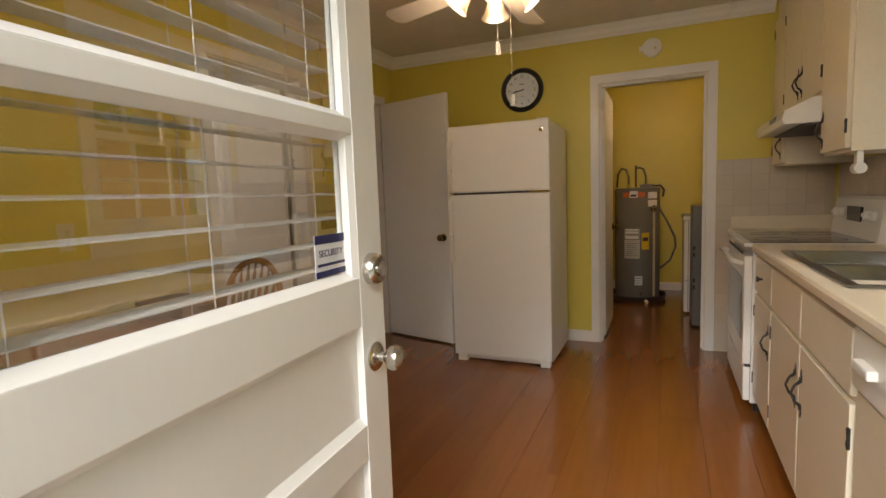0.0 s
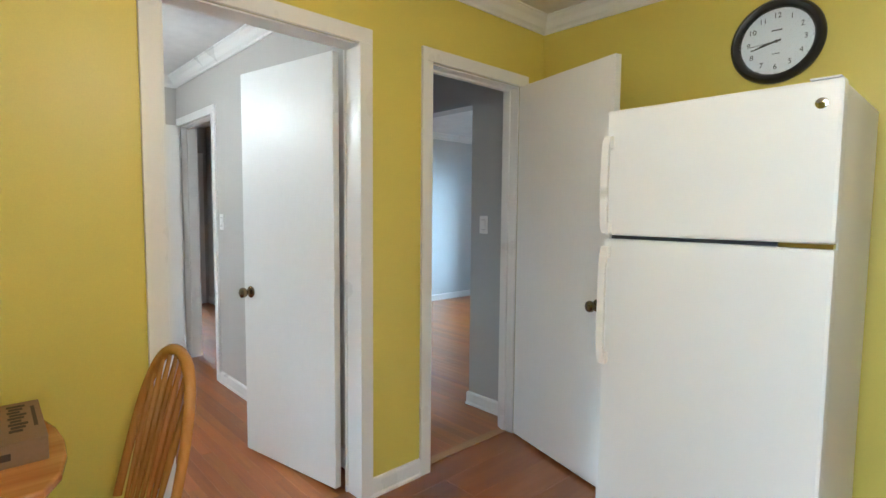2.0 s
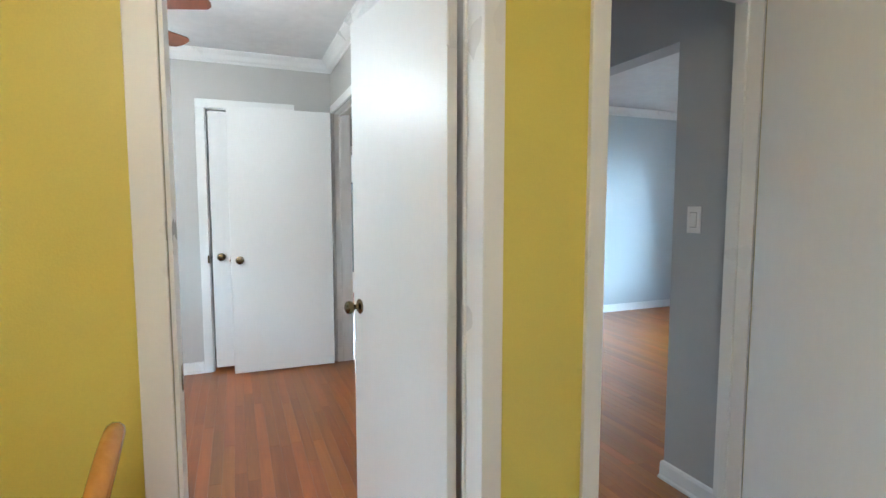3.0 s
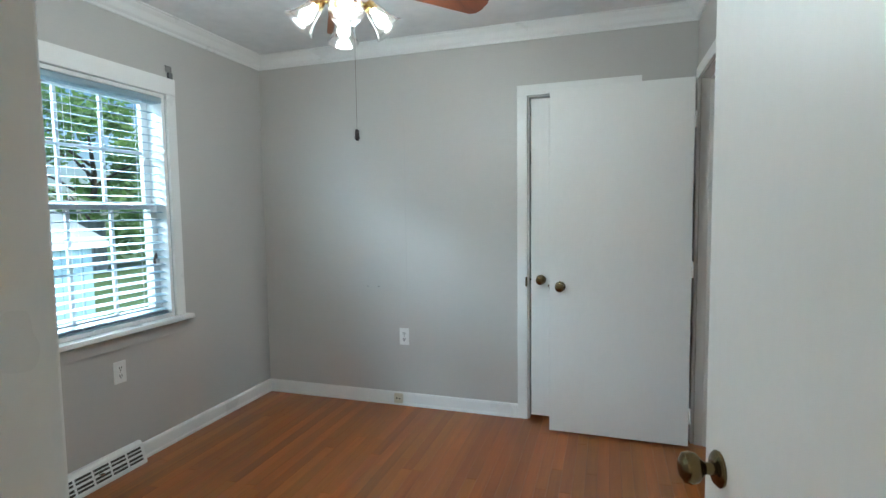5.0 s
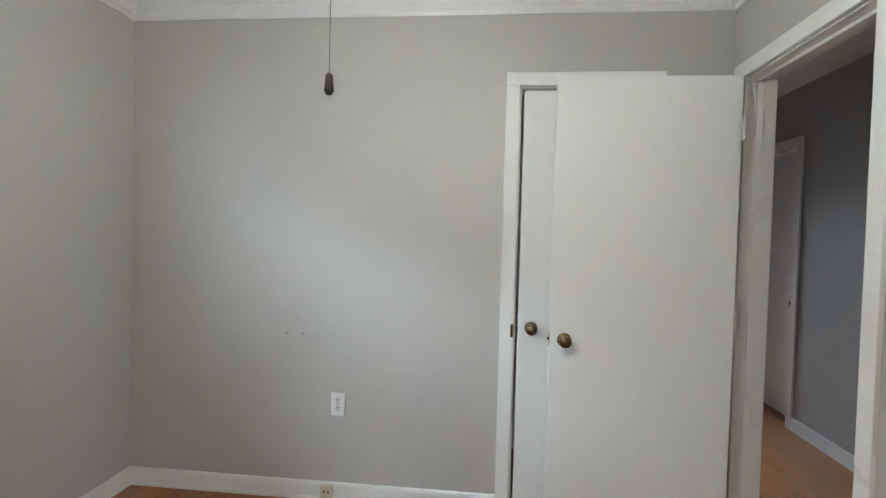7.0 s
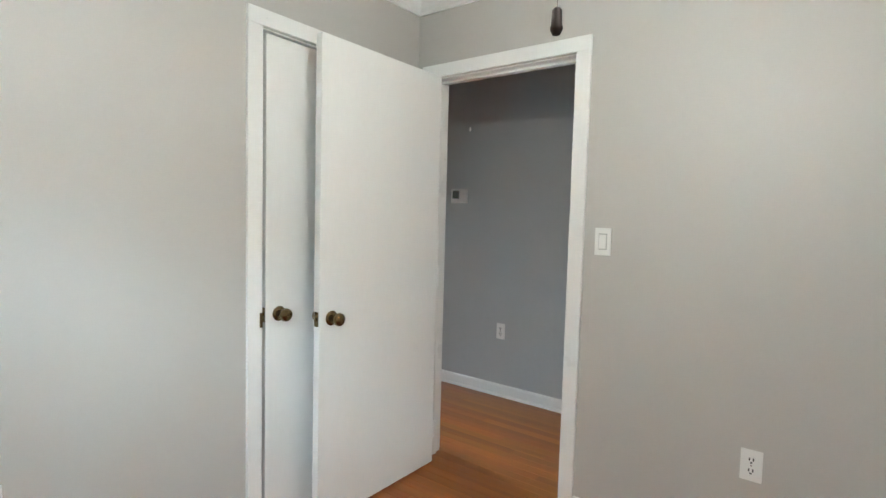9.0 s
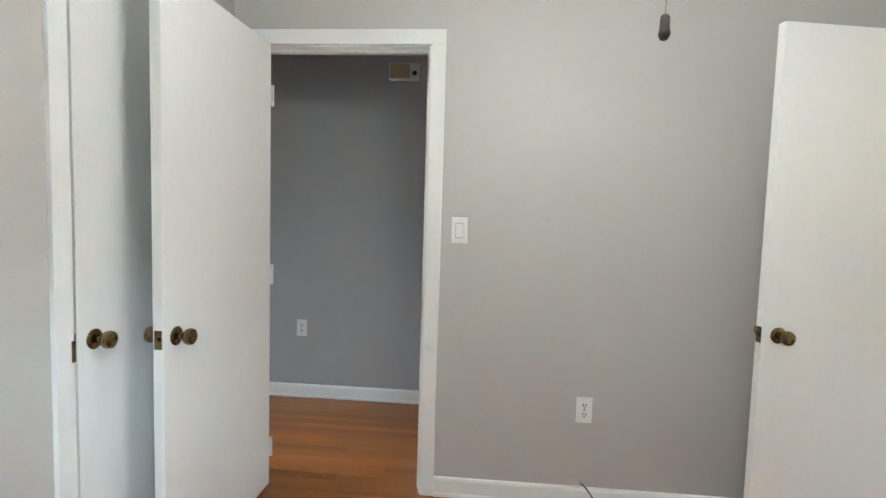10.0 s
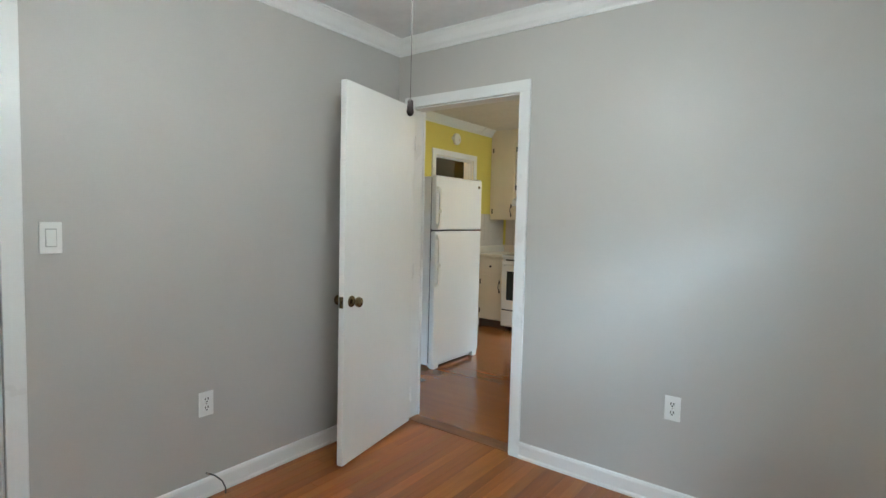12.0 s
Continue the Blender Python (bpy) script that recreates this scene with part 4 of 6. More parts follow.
def fridge_handle(z0, z1, parent, up):
    """An end-mounted vertical bar that bows out from the door edge."""
    bm = B()
    n = 12
    for i in range(n):
        a, b = i / n, (i + 1) / n

        def off(k):
            k = k if up else 1 - k
            return 0.010 + 0.016 * (1 - (2 * k - 1) ** 6)
        za, zb = z0 + (z1 - z0) * a, z0 + (z1 - z0) * b
        ya, yb = -off(a), -off(b)
        prism(bm, [(ya, za), (yb, zb), (yb - 0.014, zb), (ya - 0.014, za)], 0, -FW + 0.006, -FW + 0.034)
    bmesh.ops.remove_doubles(bm, verts=bm.verts, dist=0.0005)
    h = part("handle", bm, ENAMEL, parent, "white bar handle", True)
    for za, zb in ((z0 - 0.005, z0 + 0.040), (z1 - 0.040, z1 + 0.005)):
        part("handle_foot", box(B(), -FW + 0.004, -FW + 0.036, -0.026, 0.002, za, zb, 0.004), PLASTIC, h)


fridge_handle(1.245, 1.60, upper, True)
fridge_handle(0.74, 1.185, lower, False)
bm = B()
lathe(bm, [(0.0, 0.0), (0.016, 0.0), (0.016, 0.0025), (0.013, 0.0035), (0.0, 0.0035)], Matrix.Translation((FW - 0.052, 0.0, 1.635)) @ pose(0, 0, 0, 90, 0, 0), 24)
part("badge", bm, CHROME, upper, "round chrome badge", True)
part("hinge_cover", box(B(), FW - 0.085, FW - 0.01, 0.0, 0.075, 1.7025, 1.709, 0.004), PLASTIC, fr)
part("door_stop", box(B(), FW - 0.14, FW - 0.004, -0.001, 0.03, 1.2195, 1.2325), CHROME, fr)
part("kick_grille", box(B(), -FW + 0.02, FW - 0.02, 0.045, 0.075, 0.012, 0.05, 0.003), PLASTIC, fr)
for x in (-FW + 0.06, FW - 0.05):
    part("foot", box(B(), x - 0.035, x + 0.035, 0.005, 0.06, 0.0, 0.045, 0.006), PLASTIC, fr)
for x in (-FW + 0.05, FW - 0.05):
    part("roller", cyl(B(), (x - 0.015, 0.58, 0.02), (x + 0.015, 0.58, 0.02), 0.02), BLACKP, fr)

# ---- wall clock ----
ck = thing("wall_clock", "round white clock with black rim over refrigerator", "clock", pose(-0.905, 4.395, 2.050, 90, 0, 0))
part("rim", lathe(B(), [(0.135, 0.0), (0.172, 0.0), (0.176, 0.012), (0.172, 0.030), (0.160, 0.040), (0.147, 0.036), (0.140, 0.026), (0.138, 0.016), (0.135, 0.014)], seg=64), BLACKP, ck, "glossy black rim", True)
face = part("dial", lathe(B(), [(0.0, 0.006), (0.141, 0.006), (0.141, 0.014), (0.0, 0.014)], seg=48), PAPER, ck, "white dial with black numerals")
for n in range(1, 13):
    a = radians(90 - 30 * n)
    text_part("numeral", str(n), 0.031, Matrix.Translation((0.106 * math.cos(a), 0.106 * math.sin(a), 0.0148)), BLACKP, face)
for k in range(60):
    a = radians(6 * k)
    bm = B()
    box(bm, 0.128, 0.134 if k % 5 else 0.136, -0.0006, 0.0006, 0.0142, 0.0148)
    if k % 5 == 0:
        part("hour_mark", bm, BLACKP, face, m=pose(0, 0, 0, 0, 0, 6 * k))
    else:
        bm.free()
part("print_mark", box(B(), -0.020, 0.020, 0.044, 0.049, 0.0142, 0.0148), BLACKP, face)
part("print_mark", box(B(), -0.014, 0.014, -0.052, -0.049, 0.0142, 0.0148), GASKET, face)
for ang, ln, wd, nm in ((191, 0.062, 0.0042, "hour_hand"), (194, 0.098, 0.0030, "minute_hand"), (184, 0.100, 0.0010, "second_hand")):
    part(nm, box(B(), -0.018, ln, -wd, wd, 0.0165, 0.0175), BLACKP, ck, m=pose(0, 0, 0.0 if nm != "second_hand" else 0.001, 0, 0, ang))
part("hub", cyl(B(), (0, 0, 0.014), (0, 0, 0.020), 0.006), BLACKP, ck)
cg = part("clock_glass", lathe(B(), [(0.0, 0.0235), (0.142, 0.0225), (0.142, 0.0245), (0.0, 0.0255)], seg=48), GLASS, ck, "clear flat cover")
cg.visible_shadow = False

# ---- smoke alarm ----
sa = thing("smoke_alarm", "white round smoke alarm above laundry doorway", "smoke alarm", pose(0.072, 4.395, 2.243, 90, 0, 0))
part("base", lathe(B(), [(0.0, 0.0), (0.066, 0.0), (0.068, 0.010), (0.064, 0.026), (0.050, 0.034), (0.0, 0.036)], seg=36), PLASTIC, sa, "", True)
part("test_button", lathe(B(), [(0.0, 0.035), (0.010, 0.035), (0.009, 0.040), (0.0, 0.041)], Matrix.Translation((0.022, -0.01, 0)), 14), ALMOND, sa, "", True)
part("sounder", lathe(B(), [(0.012, 0.034), (0.022, 0.034), (0.022, 0.038), (0.012, 0.038)], Matrix.Translation((-0.018, 0.012, 0)), 18), PLASTIC, sa, "", True)
part("mount_tab", box(B(), -0.088, -0.055, -0.018, 0.018, 0.0, 0.014, 0.004), PLASTIC, sa)


# ---- kitchen cabinets ----
def pull(bm, z0, z1, x, y):
    """A wrought pull standing off a face that looks along -x: at x, y from z0 to z1."""
    zs = [z0 + (z1 - z0) * t for t in (0.0, 0.12, 0.25, 0.5, 0.75, 0.88, 1.0)]
    xs = [0.001, 0.004, 0.020, 0.030, 0.020, 0.004, 0.001]
    tube(bm, [(x - d, y, z) for z, d in zip(zs, xs)], 0.004, 8, [0.007, 0.006, 0.0042, 0.0045, 0.0042, 0.006, 0.007])
    for z in (z0, z1):
        prism(bm, [(y - 0.010, z - 0.012), (y, z - 0.030 if z == z0 else z - 0.010), (y + 0.010, z - 0.012), (y + 0.008, z + 0.010), (y, z + 0.030 if z == z1 else z + 0.010), (y - 0.008, z + 0.010)], 0, x - 0.003, x)


def cupboard_door(parent, x, y0, y1, z0, z1, hinge, pull_z, name="cabinet_door", knob=False):
    """A flush overlay door on a face at x looking along -x; hinge: the y side that carries the hinges."""
    d = part(name, box(B(), x - 0.019, x, y0, y1, z0, z1, 0.0035), CREAM, parent)
    yp = y0 + 0.035 if hinge == y1 else y1 - 0.035
    bm = B()
    if name == "drawer":
        lathe(bm, [(0.005, 0.0), (0.006, 0.012), (0.014, 0.020), (0.014, 0.026), (0.0, 0.029)], Matrix.Translation((x - 0.019, (y0 + y1) / 2, (z0 + z1) / 2)) @ pose(0, 0, 0, 0, -90, 0), 16)
    elif pull_z:
        pull(bm, pull_z - 0.055, pull_z + 0.055, x - 0.019, yp)
    if pull_z or name == "drawer":
        part("handle", bm, BLACKM, d, "black wrought iron pull", True)
    if hinge is not None:
        for z in (z0 + 0.09, z1 - 0.09):
            s = 1 if hinge == y1 else -1
            bm = B()
            prism(bm, [(hinge + s * 0.001, z - 0.030), (hinge - s * 0.012, z - 0.022), (hinge - s * 0.004, z), (hinge - s * 0.012, z + 0.022), (hinge + s * 0.001, z + 0.030)], 0, x - 0.0215, x - 0.0185)
            cyl(bm, (x - 0.019, hinge + s * 0.004, z - 0.028), (x - 0.019, hinge + s * 0.004, z + 0.028), 0.0042, None, 8)
            part("hinge", bm, BLACKM, d)
    return d


XF = 0.618


def base_unit(label, y0, y1, doors, drawers):
    c = thing("base_cabinet", label, "cabinet", pose(0, 0, 0), "kitchen base cabinets")
    part("carcass", box(B(), XF, 1.215, y0 + 0.001, y1 - 0.001, 0.10, 0.868), CREAM, c)
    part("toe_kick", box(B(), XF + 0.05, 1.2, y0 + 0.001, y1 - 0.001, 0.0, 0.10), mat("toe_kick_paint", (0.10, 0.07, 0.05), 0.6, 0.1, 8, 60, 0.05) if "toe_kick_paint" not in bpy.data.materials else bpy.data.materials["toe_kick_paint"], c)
    for a, b, h, pz in doors:
        cupboard_door(c, XF, a, b, 0.115, 0.655, h, pz)
    for a, b, k in drawers:
        cupboard_door(c, XF, a, b, 0.675, 0.850, None, 0, "drawer" if k else "false_front")
    return c


base_unit("narrow cream cabinet with drawer beside the range", 2.80, 3.258, [(2.812, 3.246, 3.246, 0.50)], [(2.812, 3.246, True)])
base_unit("cream double-door sink cabinet with black iron pulls", 1.735, 2.80, [(2.275, 2.788, 2.788, 0.50), (1.747, 2.262, 1.747, 0.50)], [(2.275, 2.788, False), (1.747, 2.262, False)])
base_unit("cream corner cabinet with drawer beyond the range", 4.026, 4.388, [(4.038, 4.345, 4.345, 0.52)], [(4.038, 4.345, True)])
base_unit("cream end cabinet beside the dishwasher", 0.90, 1.13, [(0.912, 1.118, 0.912, 0.50)], [(0.912, 1.118, False)])


def upper_unit(label, y0, y1, z0, doors):
    c = thing("wall_cabinet", label, "cabinet", pose(0, 0, 0), "kitchen wall cabinets")
    part("carcass", box(B(), 0.855, 1.215, y0 + 0.001, y1 - 0.001, z0, TOP - 0.001), CREAM, c)
    for a, b, h, pz in doors:
        cupboard_door(c, 0.855, a, b, z0 + 0.012, TOP - 0.16, h, pz)
    return c


upper_unit("tall cream wall cabinet in the corner", 4.03, 4.394, 1.335, [(4.042, 4.350, 4.350, 1.45)])
upper_unit("cream double wall cabinet over range hood", 3.17, 4.03, 1.63, [(3.606, 4.018, 4.018, 1.75), (3.182, 3.594, 3.182, 1.75)])
upper_unit("tall cream wall cabinet with white end panel", 2.780, 3.17, 1.335, [(2.792, 3.158, 2.792, 1.45)])
ph = thing("towel_bracket", "white plastic towel bracket under cabinet", "bracket", pose(0.89, 2.815, 1.335))
part("arm", box(B(), -0.012, 0.012, -0.02, 0.02, -0.085, 0.0, 0.006), PLASTIC, ph)
part("cap", cyl(B(), (0, -0.03, -0.07), (0, 0.03, -0.07), 0.022), PLASTIC, ph, "", True)

# worktop with the sink cut out
COUNTER = mat("cream_laminate", (0.72, 0.63, 0.49), 0.3, 0.03, 8, 200, 0.03)


def worktop(label, y0, y1, hole=None):
    bm = B()
    X0, X1 = 0.583, 1.218
    if hole:
        hx0, hx1, hy0, hy1 = hole
        xs, ys = [X0 + 0.02, hx0, hx1, X1], [y0, hy0, hy1, y1]
    else:
        xs, ys = [X0 + 0.02, X1], [y0, y1]
    grid = {(i, k, z): bm.verts.new((x, y, z)) for i, x in enumerate(xs) for k, y in enumerate(ys) for z in (0.872, 0.910)}
    cells = [(i, k) for i in range(len(xs) - 1) for k in range(len(ys) - 1) if not (hole and i == 1 and k == 1)]
    for i, k in cells:
        for z in (0.872, 0.910):
            bm.faces.new([grid[a, b, z] for a, b in ((i, k), (i + 1, k), (i + 1, k + 1), (i, k + 1))])
        for (di, dk), (a, b) in (((0, -1), ((0, 0), (1, 0))), ((1, 0), ((1, 0), (1, 1))), ((0, 1), ((1, 1), (0, 1))), ((-1, 0), ((0, 1), (0, 0)))):
            if (i + di, k + dk) not in cells and (i + di >= 0):
                bm.faces.new([grid[i + a[0], k + a[1], 0.872], grid[i + b[0], k + b[1], 0.872], grid[i + b[0], k + b[1], 0.910], grid[i + a[0], k + a[1], 0.910]])
    prof = [(X0 + 0.006, 0.872), (X0, 0.880), (X0, 0.902), (X0 + 0.006, 0.911), (X0 + 0.014, 0.912)]
    cols = []
    for k, y in enumerate(ys):
        cols.append([grid[0, k, 0.872]] + [bm.verts.new((x, y, z)) for x, z in prof] + [grid[0, k, 0.910]])
    for a, b in zip(cols, cols[1:]):
        for u in range(len(a) - 1):
            bm.faces.new((a[u], a[u + 1], b[u + 1], b[u]))
    bm.faces.new(cols[0]), bm.faces.new(cols[-1][::-1])
    t = thing("worktop", label, "worktop", pose(0, 0, 0))
    part("slab", bm, COUNTER, t)
    part("upstand", box(B(), X1 - 0.02, X1 - 0.002, y0, y1, 0.910, 1.0, 0.003), COUNTER, t)
    return t


worktop("long cream laminate worktop with rolled edge", 0.90, 3.256, (0.665, 1.11, 2.00, 2.87))
w2 = worktop("short cream laminate worktop in the corner", 4.027, 4.378)
part("side_upstand", box(B(), 0.60, 1.196, 4.363, 4.379, 0.911, 1.0, 0.003), COUNTER, w2)

sk = thing("kitchen_sink", "stainless steel double bowl sink in worktop", "sink", pose(0, 0, 0))
bm = B()
for x0, x1, a, b in ((0.645, 1.13, 2.87 - 0.012, 2.89), (0.645, 1.13, 1.98, 2.012), (0.645, 0.683, 2.012, 2.858), (1.085, 1.13, 2.012, 2.858), (0.683, 1.085, 2.415, 2.455)):
    box(bm, x0, x1, a, b, 0.9135, 0.9185, 0.002)
part("rim", bm, STEEL, sk)
for a, b in ((2.012, 2.415), (2.455, 2.858)):
    bm = B()
    x0, x1, d = 0.683, 1.085, 0.75
    top = [bm.verts.new((x, y, 0.915)) for x, y in ((x0, a), (x1, a), (x1, b), (x0, b))]
    low = [bm.verts.new((x, y, d)) for x, y in ((x0 + 0.02, a + 0.02), (x1 - 0.02, a + 0.02), (x1 - 0.02, b - 0.02), (x0 + 0.02, b - 0.02))]
    for i in range(4):
        j = (i + 1) % 4
        bm.faces.new((top[i], top[j], low[j], low[i]))
    bm.faces.new(low)
    o = part("bowl", bm, STEEL, sk)
    sol = o.modifiers.new("wall", "SOLIDIFY")
    sol.thickness, sol.offset = 0.0015, 1
    part("drain", lathe(B(), [(0.0, d + 0.002), (0.040, d + 0.003), (0.044, d + 0.001)], Matrix.Translation(((x0 + x1) / 2, (a + b) / 2, 0)), 20), CHROME, sk, "", True)

# dishwasher
dw = thing("dishwasher", "cream built-in dishwasher with button panel", "dishwasher", pose(0, 0, 0))
part("tub", box(B(), 0.64, 1.2, 1.134, 1.731, 0.08, 0.866), CREAM, dw)
part("door_panel", box(B(), 0.606, 0.640, 1.136, 1.729, 0.14, 0.700, 0.006), CREAM, dw)
cp = part("control_panel", box(B(), 0.596, 0.640, 1.136, 1.729, 0.712, 0.862, 0.008), PLASTIC, dw, "white control panel")
for i in range(5):
    part("button", box(B(), 0.592, 0.597, 1.30 + i * 0.045, 1.325 + i * 0.045, 0.765, 0.80, 0.002), GASKET if i % 2 else PLASTIC, cp)
part("latch_handle", box(B(), 0.574, 0.597, 1.56, 1.66, 0.775, 0.800, 0.006), PLASTIC, cp)
part("dial", lathe(B(), [(0.0, 0.0), (0.03, 0.0), (0.027, 0.014), (0.0, 0.016)], Matrix.Translation((0.596, 1.21, 0.785)) @ pose(0, 0, 0, 0, -90, 0), 20), PLASTIC, cp, "", True)
part("kick_plate", box(B(), 0.66, 0.68, 1.136, 1.729, 0.0, 0.14), CREAM, dw)

# range
rg = thing("electric_range", "white electric range with dark glass cooktop", "range", pose(0, 0, 0))
RY0, RY1 = 3.262, 4.022
part("body", box(B(), 0.590, 1.19, RY0, RY1, 0.055, 0.895, 0.004), ENAMEL, rg)
part("cooktop_frame", box(B(), 0.548, 1.19, RY0, RY1, 0.893, 0.914, 0.005), ENAMEL, rg)
ct = part("cooktop_glass", box(B(), 0.585, 1.10, RY0 + 0.03, RY1 - 0.03, 0.9145, 0.918, 0.001), DARKGLASS, rg, "black ceramic glass")
for x, y, r in ((0.72, 3.46, 0.10), (0.72, 3.82, 0.075), (0.96, 3.46, 0.075), (0.96, 3.82, 0.10)):
    part("burner_ring", lathe(B(), [(r - 0.004, 0.9182), (r, 0.9182), (r, 0.9188), (r - 0.004, 0.9188)], Matrix.Translation((x, y, 0)), 36), GASKET, ct)
od = part("oven_door", box(B(), 0.552, 0.590, RY0 + 0.006, RY1 - 0.006, 0.265, 0.845, 0.008), ENAMEL, rg)
part("oven_window", box(B(), 0.5505, 0.556, RY0 + 0.075, RY1 - 0.075, 0.38, 0.725, 0.004), DARKGLASS, od, "dark oven window")
part("oven_handle", tube(B(), [(0.552, RY0 + 0.05, 0.80), (0.515, RY0 + 0.055, 0.812), (0.505, RY0 + 0.09, 0.815), (0.505, RY1 - 0.09, 0.815), (0.515, RY1 - 0.055, 0.812), (0.552, RY1 - 0.05, 0.80)], 0.013, 12), ENAMEL, od, "white bar handle", True)
part("vent_slot", box(B(), 0.549, 0.553, RY0 + 0.06, RY1 - 0.06, 0.852, 0.866), SLOT, rg)
part("drawer", box(B(), 0.556, 0.590, RY0 + 0.006, RY1 - 0.006, 0.065, 0.250, 0.010), ENAMEL, rg)
part("drawer_gap", box(B(), 0.565, 0.60, RY0 + 0.01, RY1 - 0.01, 0.250, 0.265), SLOT, rg)
for y in (RY0 + 0.05, RY1 - 0.05):
    for x in (0.63, 1.14):
        part("foot", cyl(B(), (x, y, 0.0), (x, y, 0.056), 0.018), BLACKP, rg)
bg = B()
prism(bg, [(1.10, 0.913), (1.19, 0.913), (1.19, 1.135), (1.145, 1.135), (1.125, 1.12)], 1, RY0 + 0.002, RY1 - 0.002)
bgo = part("backguard", bg, ENAMEL, rg)
tilt = math.degrees(math.atan2(0.025, 0.207))
for y in (RY0 + 0.08, RY0 + 0.17, RY1 - 0.17, RY1 - 0.08):
    part("burner_knob", lathe(B(), [(0.0, 0.0), (0.026, 0.0), (0.023, 0.020), (0.010, 0.024), (0.010, 0.030), (0.0, 0.030)], Matrix.Translation((1.112, y, 1.04)) @ pose(0, 0, 0, 0, -90 + tilt, 0), 20), PLASTIC, bgo, "", True)
part("clock_panel", box(B(), 1.105, 1.118, RY0 + 0.27, RY1 - 0.27, 1.00, 1.08, 0.002), DARKGLASS, bgo)

# range hood
hd = thing("range_hood", "white enamel range hood under cabinets", "range hood", pose(0, 0, 0))
bm = B()
prism(bm, [(1.21, 1.6240), (0.8150, 1.6240), (0.7000, 1.5680), (0.6900, 1.5280), (0.7000, 1.5030), (1.21, 1.5030)], 1, 3.215, 3.99)
part("shell", bm, ENAMEL, hd)
part("filter", box(B(), 0.78, 1.18, 3.25, 3.95, 1.4950, 1.5025), GASKET, hd)
part("switch_panel", box(B(), 0.6920, 0.6965, 3.40, 3.56, 1.5330, 1.5600), GASKET, hd)


# ---- table, box, chair by the west wall ----
PINE = wood("honey_wood", (0.37, 0.145, 0.026), (0.56, 0.26, 0.065), 0.20, 1, 9, 0.08, coat=0.3)
PINEZ = wood("honey_wood_upright", (0.37, 0.145, 0.026), (0.55, 0.26, 0.065), 0.20, 2, 9, 0.08, coat=0.3)
tb = thing("drop_leaf_table", "honey-coloured wooden drop-leaf table against the wall", "table", pose(-1.815, 1.53, -0.006))


bm = B()
ends = [(0.27, 0.40), (0.20, 0.437), (0.10, 0.458), (0.0, 0.465), (-0.10, 0.458), (-0.20, 0.437), (-0.255, 0.41)]
prism(bm, ends + [(x, -y) for x, y in reversed(ends)], 2, 0.717, 0.740)
top = part("tabletop", bm, PINE, tb)
bv = top.modifiers.new("edge", "BEVEL")
bv.width, bv.segments, bv.limit_method, bv.angle_limit = 0.006, 2, "ANGLE", radians(50)
lf = B()
pts = [(0.40 * math.cos(math.pi * k / 18), -0.29 * math.sin(math.pi * k / 18)) for k in range(19)]
prism(lf, pts, 0, 0.0, 0.021)
leaf = part("drop_leaf", lf, PINE, tb, "folded-down half-round leaf", m=pose(0.279, 0, 0.724, 0, -3, 0))
for y in (-0.25, 0.0, 0.25):
    part("leaf_hinge", box(B(), 0.262, 0.282, y - 0.03, y + 0.03, 0.7135, 0.7165), BRASS, tb)
part("apron", box(B(), -0.20, 0.20, -0.33, 0.33, 0.63, 0.717, 0.003), PINE, tb)
for x in (-0.18, 0.18):
    for y in (-0.30, 0.30):
        part("leg", lathe(B(), [(0.014, 0.0), (0.020, 0.05), (0.024, 0.30), (0.030, 0.42), (0.020, 0.45), (0.032, 0.50), (0.034, 0.63)], Matrix.Translation((x, y, 0)), 16), PINEZ, tb, "", True)

CARD = mat("brown_cardboard", (0.26, 0.155, 0.085), 0.75, 0.06, 10, 90, 0.12)
bx = thing("cardboard_box", "flat closed brown cardboard box on the table", "box", pose(-1.858, 1.838, 0.7345, 0, 0, -1))
part("carton", box(B(), -0.152, 0.152, -0.118, 0.118, 0.0, 0.053, 0.003), CARD, bx)
part("lid_flap", box(B(), -0.1525, 0.1545, -0.1185, 0.1185, 0.0535, 0.0560, 0.001), CARD, bx)
INK = mat("brown_ink", (0.05, 0.028, 0.015), 0.7, 0.25, 60, 200, 0.0)
for k in range(9):
    part("printed_title", box(B(), -0.125 + k * 0.024, -0.108 + k * 0.024, 0.050 + 0.004 * (k % 2), 0.088 - 0.006 * (k % 3), 0.0562, 0.0567), INK, bx, "dark printed lettering bar")
part("printed_line", box(B(), -0.10, 0.06, 0.098, 0.106, 0.0562, 0.0567), INK, bx)
for k in range(3):
    part("printed_line", box(B(), -0.10, 0.02 - 0.02 * k, -0.1192, -0.1186, 0.014 + 0.012 * k, 0.019 + 0.012 * k), INK, bx)
part("printed_line", box(B(), 0.1521, 0.1527, -0.04, 0.05, 0.018, 0.034), INK, bx)

cr = thing("windsor_chair", "honey-coloured hoop-back wooden chair with spindles", "chair", pose(-1.785, 1.982, 0, 0, 0, 4))
bm = B()
seat_pts = [(0.0, -0.20), (0.12, -0.195), (0.19, -0.165), (0.215, -0.10), (0.212, 0.0), (0.195, 0.10), (0.165, 0.165), (0.10, 0.195), (0.0, 0.205)]
prism(bm, seat_pts + [(-x, y) for x, y in reversed(seat_pts[1:-1])], 2, 0.425, 0.458)
seat = part("seat", bm, PINE, cr)
bv = seat.modifiers.new("edge", "BEVEL")
bv.width, bv.segments, bv.limit_method, bv.angle_limit = 0.012, 3, "ANGLE", radians(50)
hoop = []
lean = 0.115
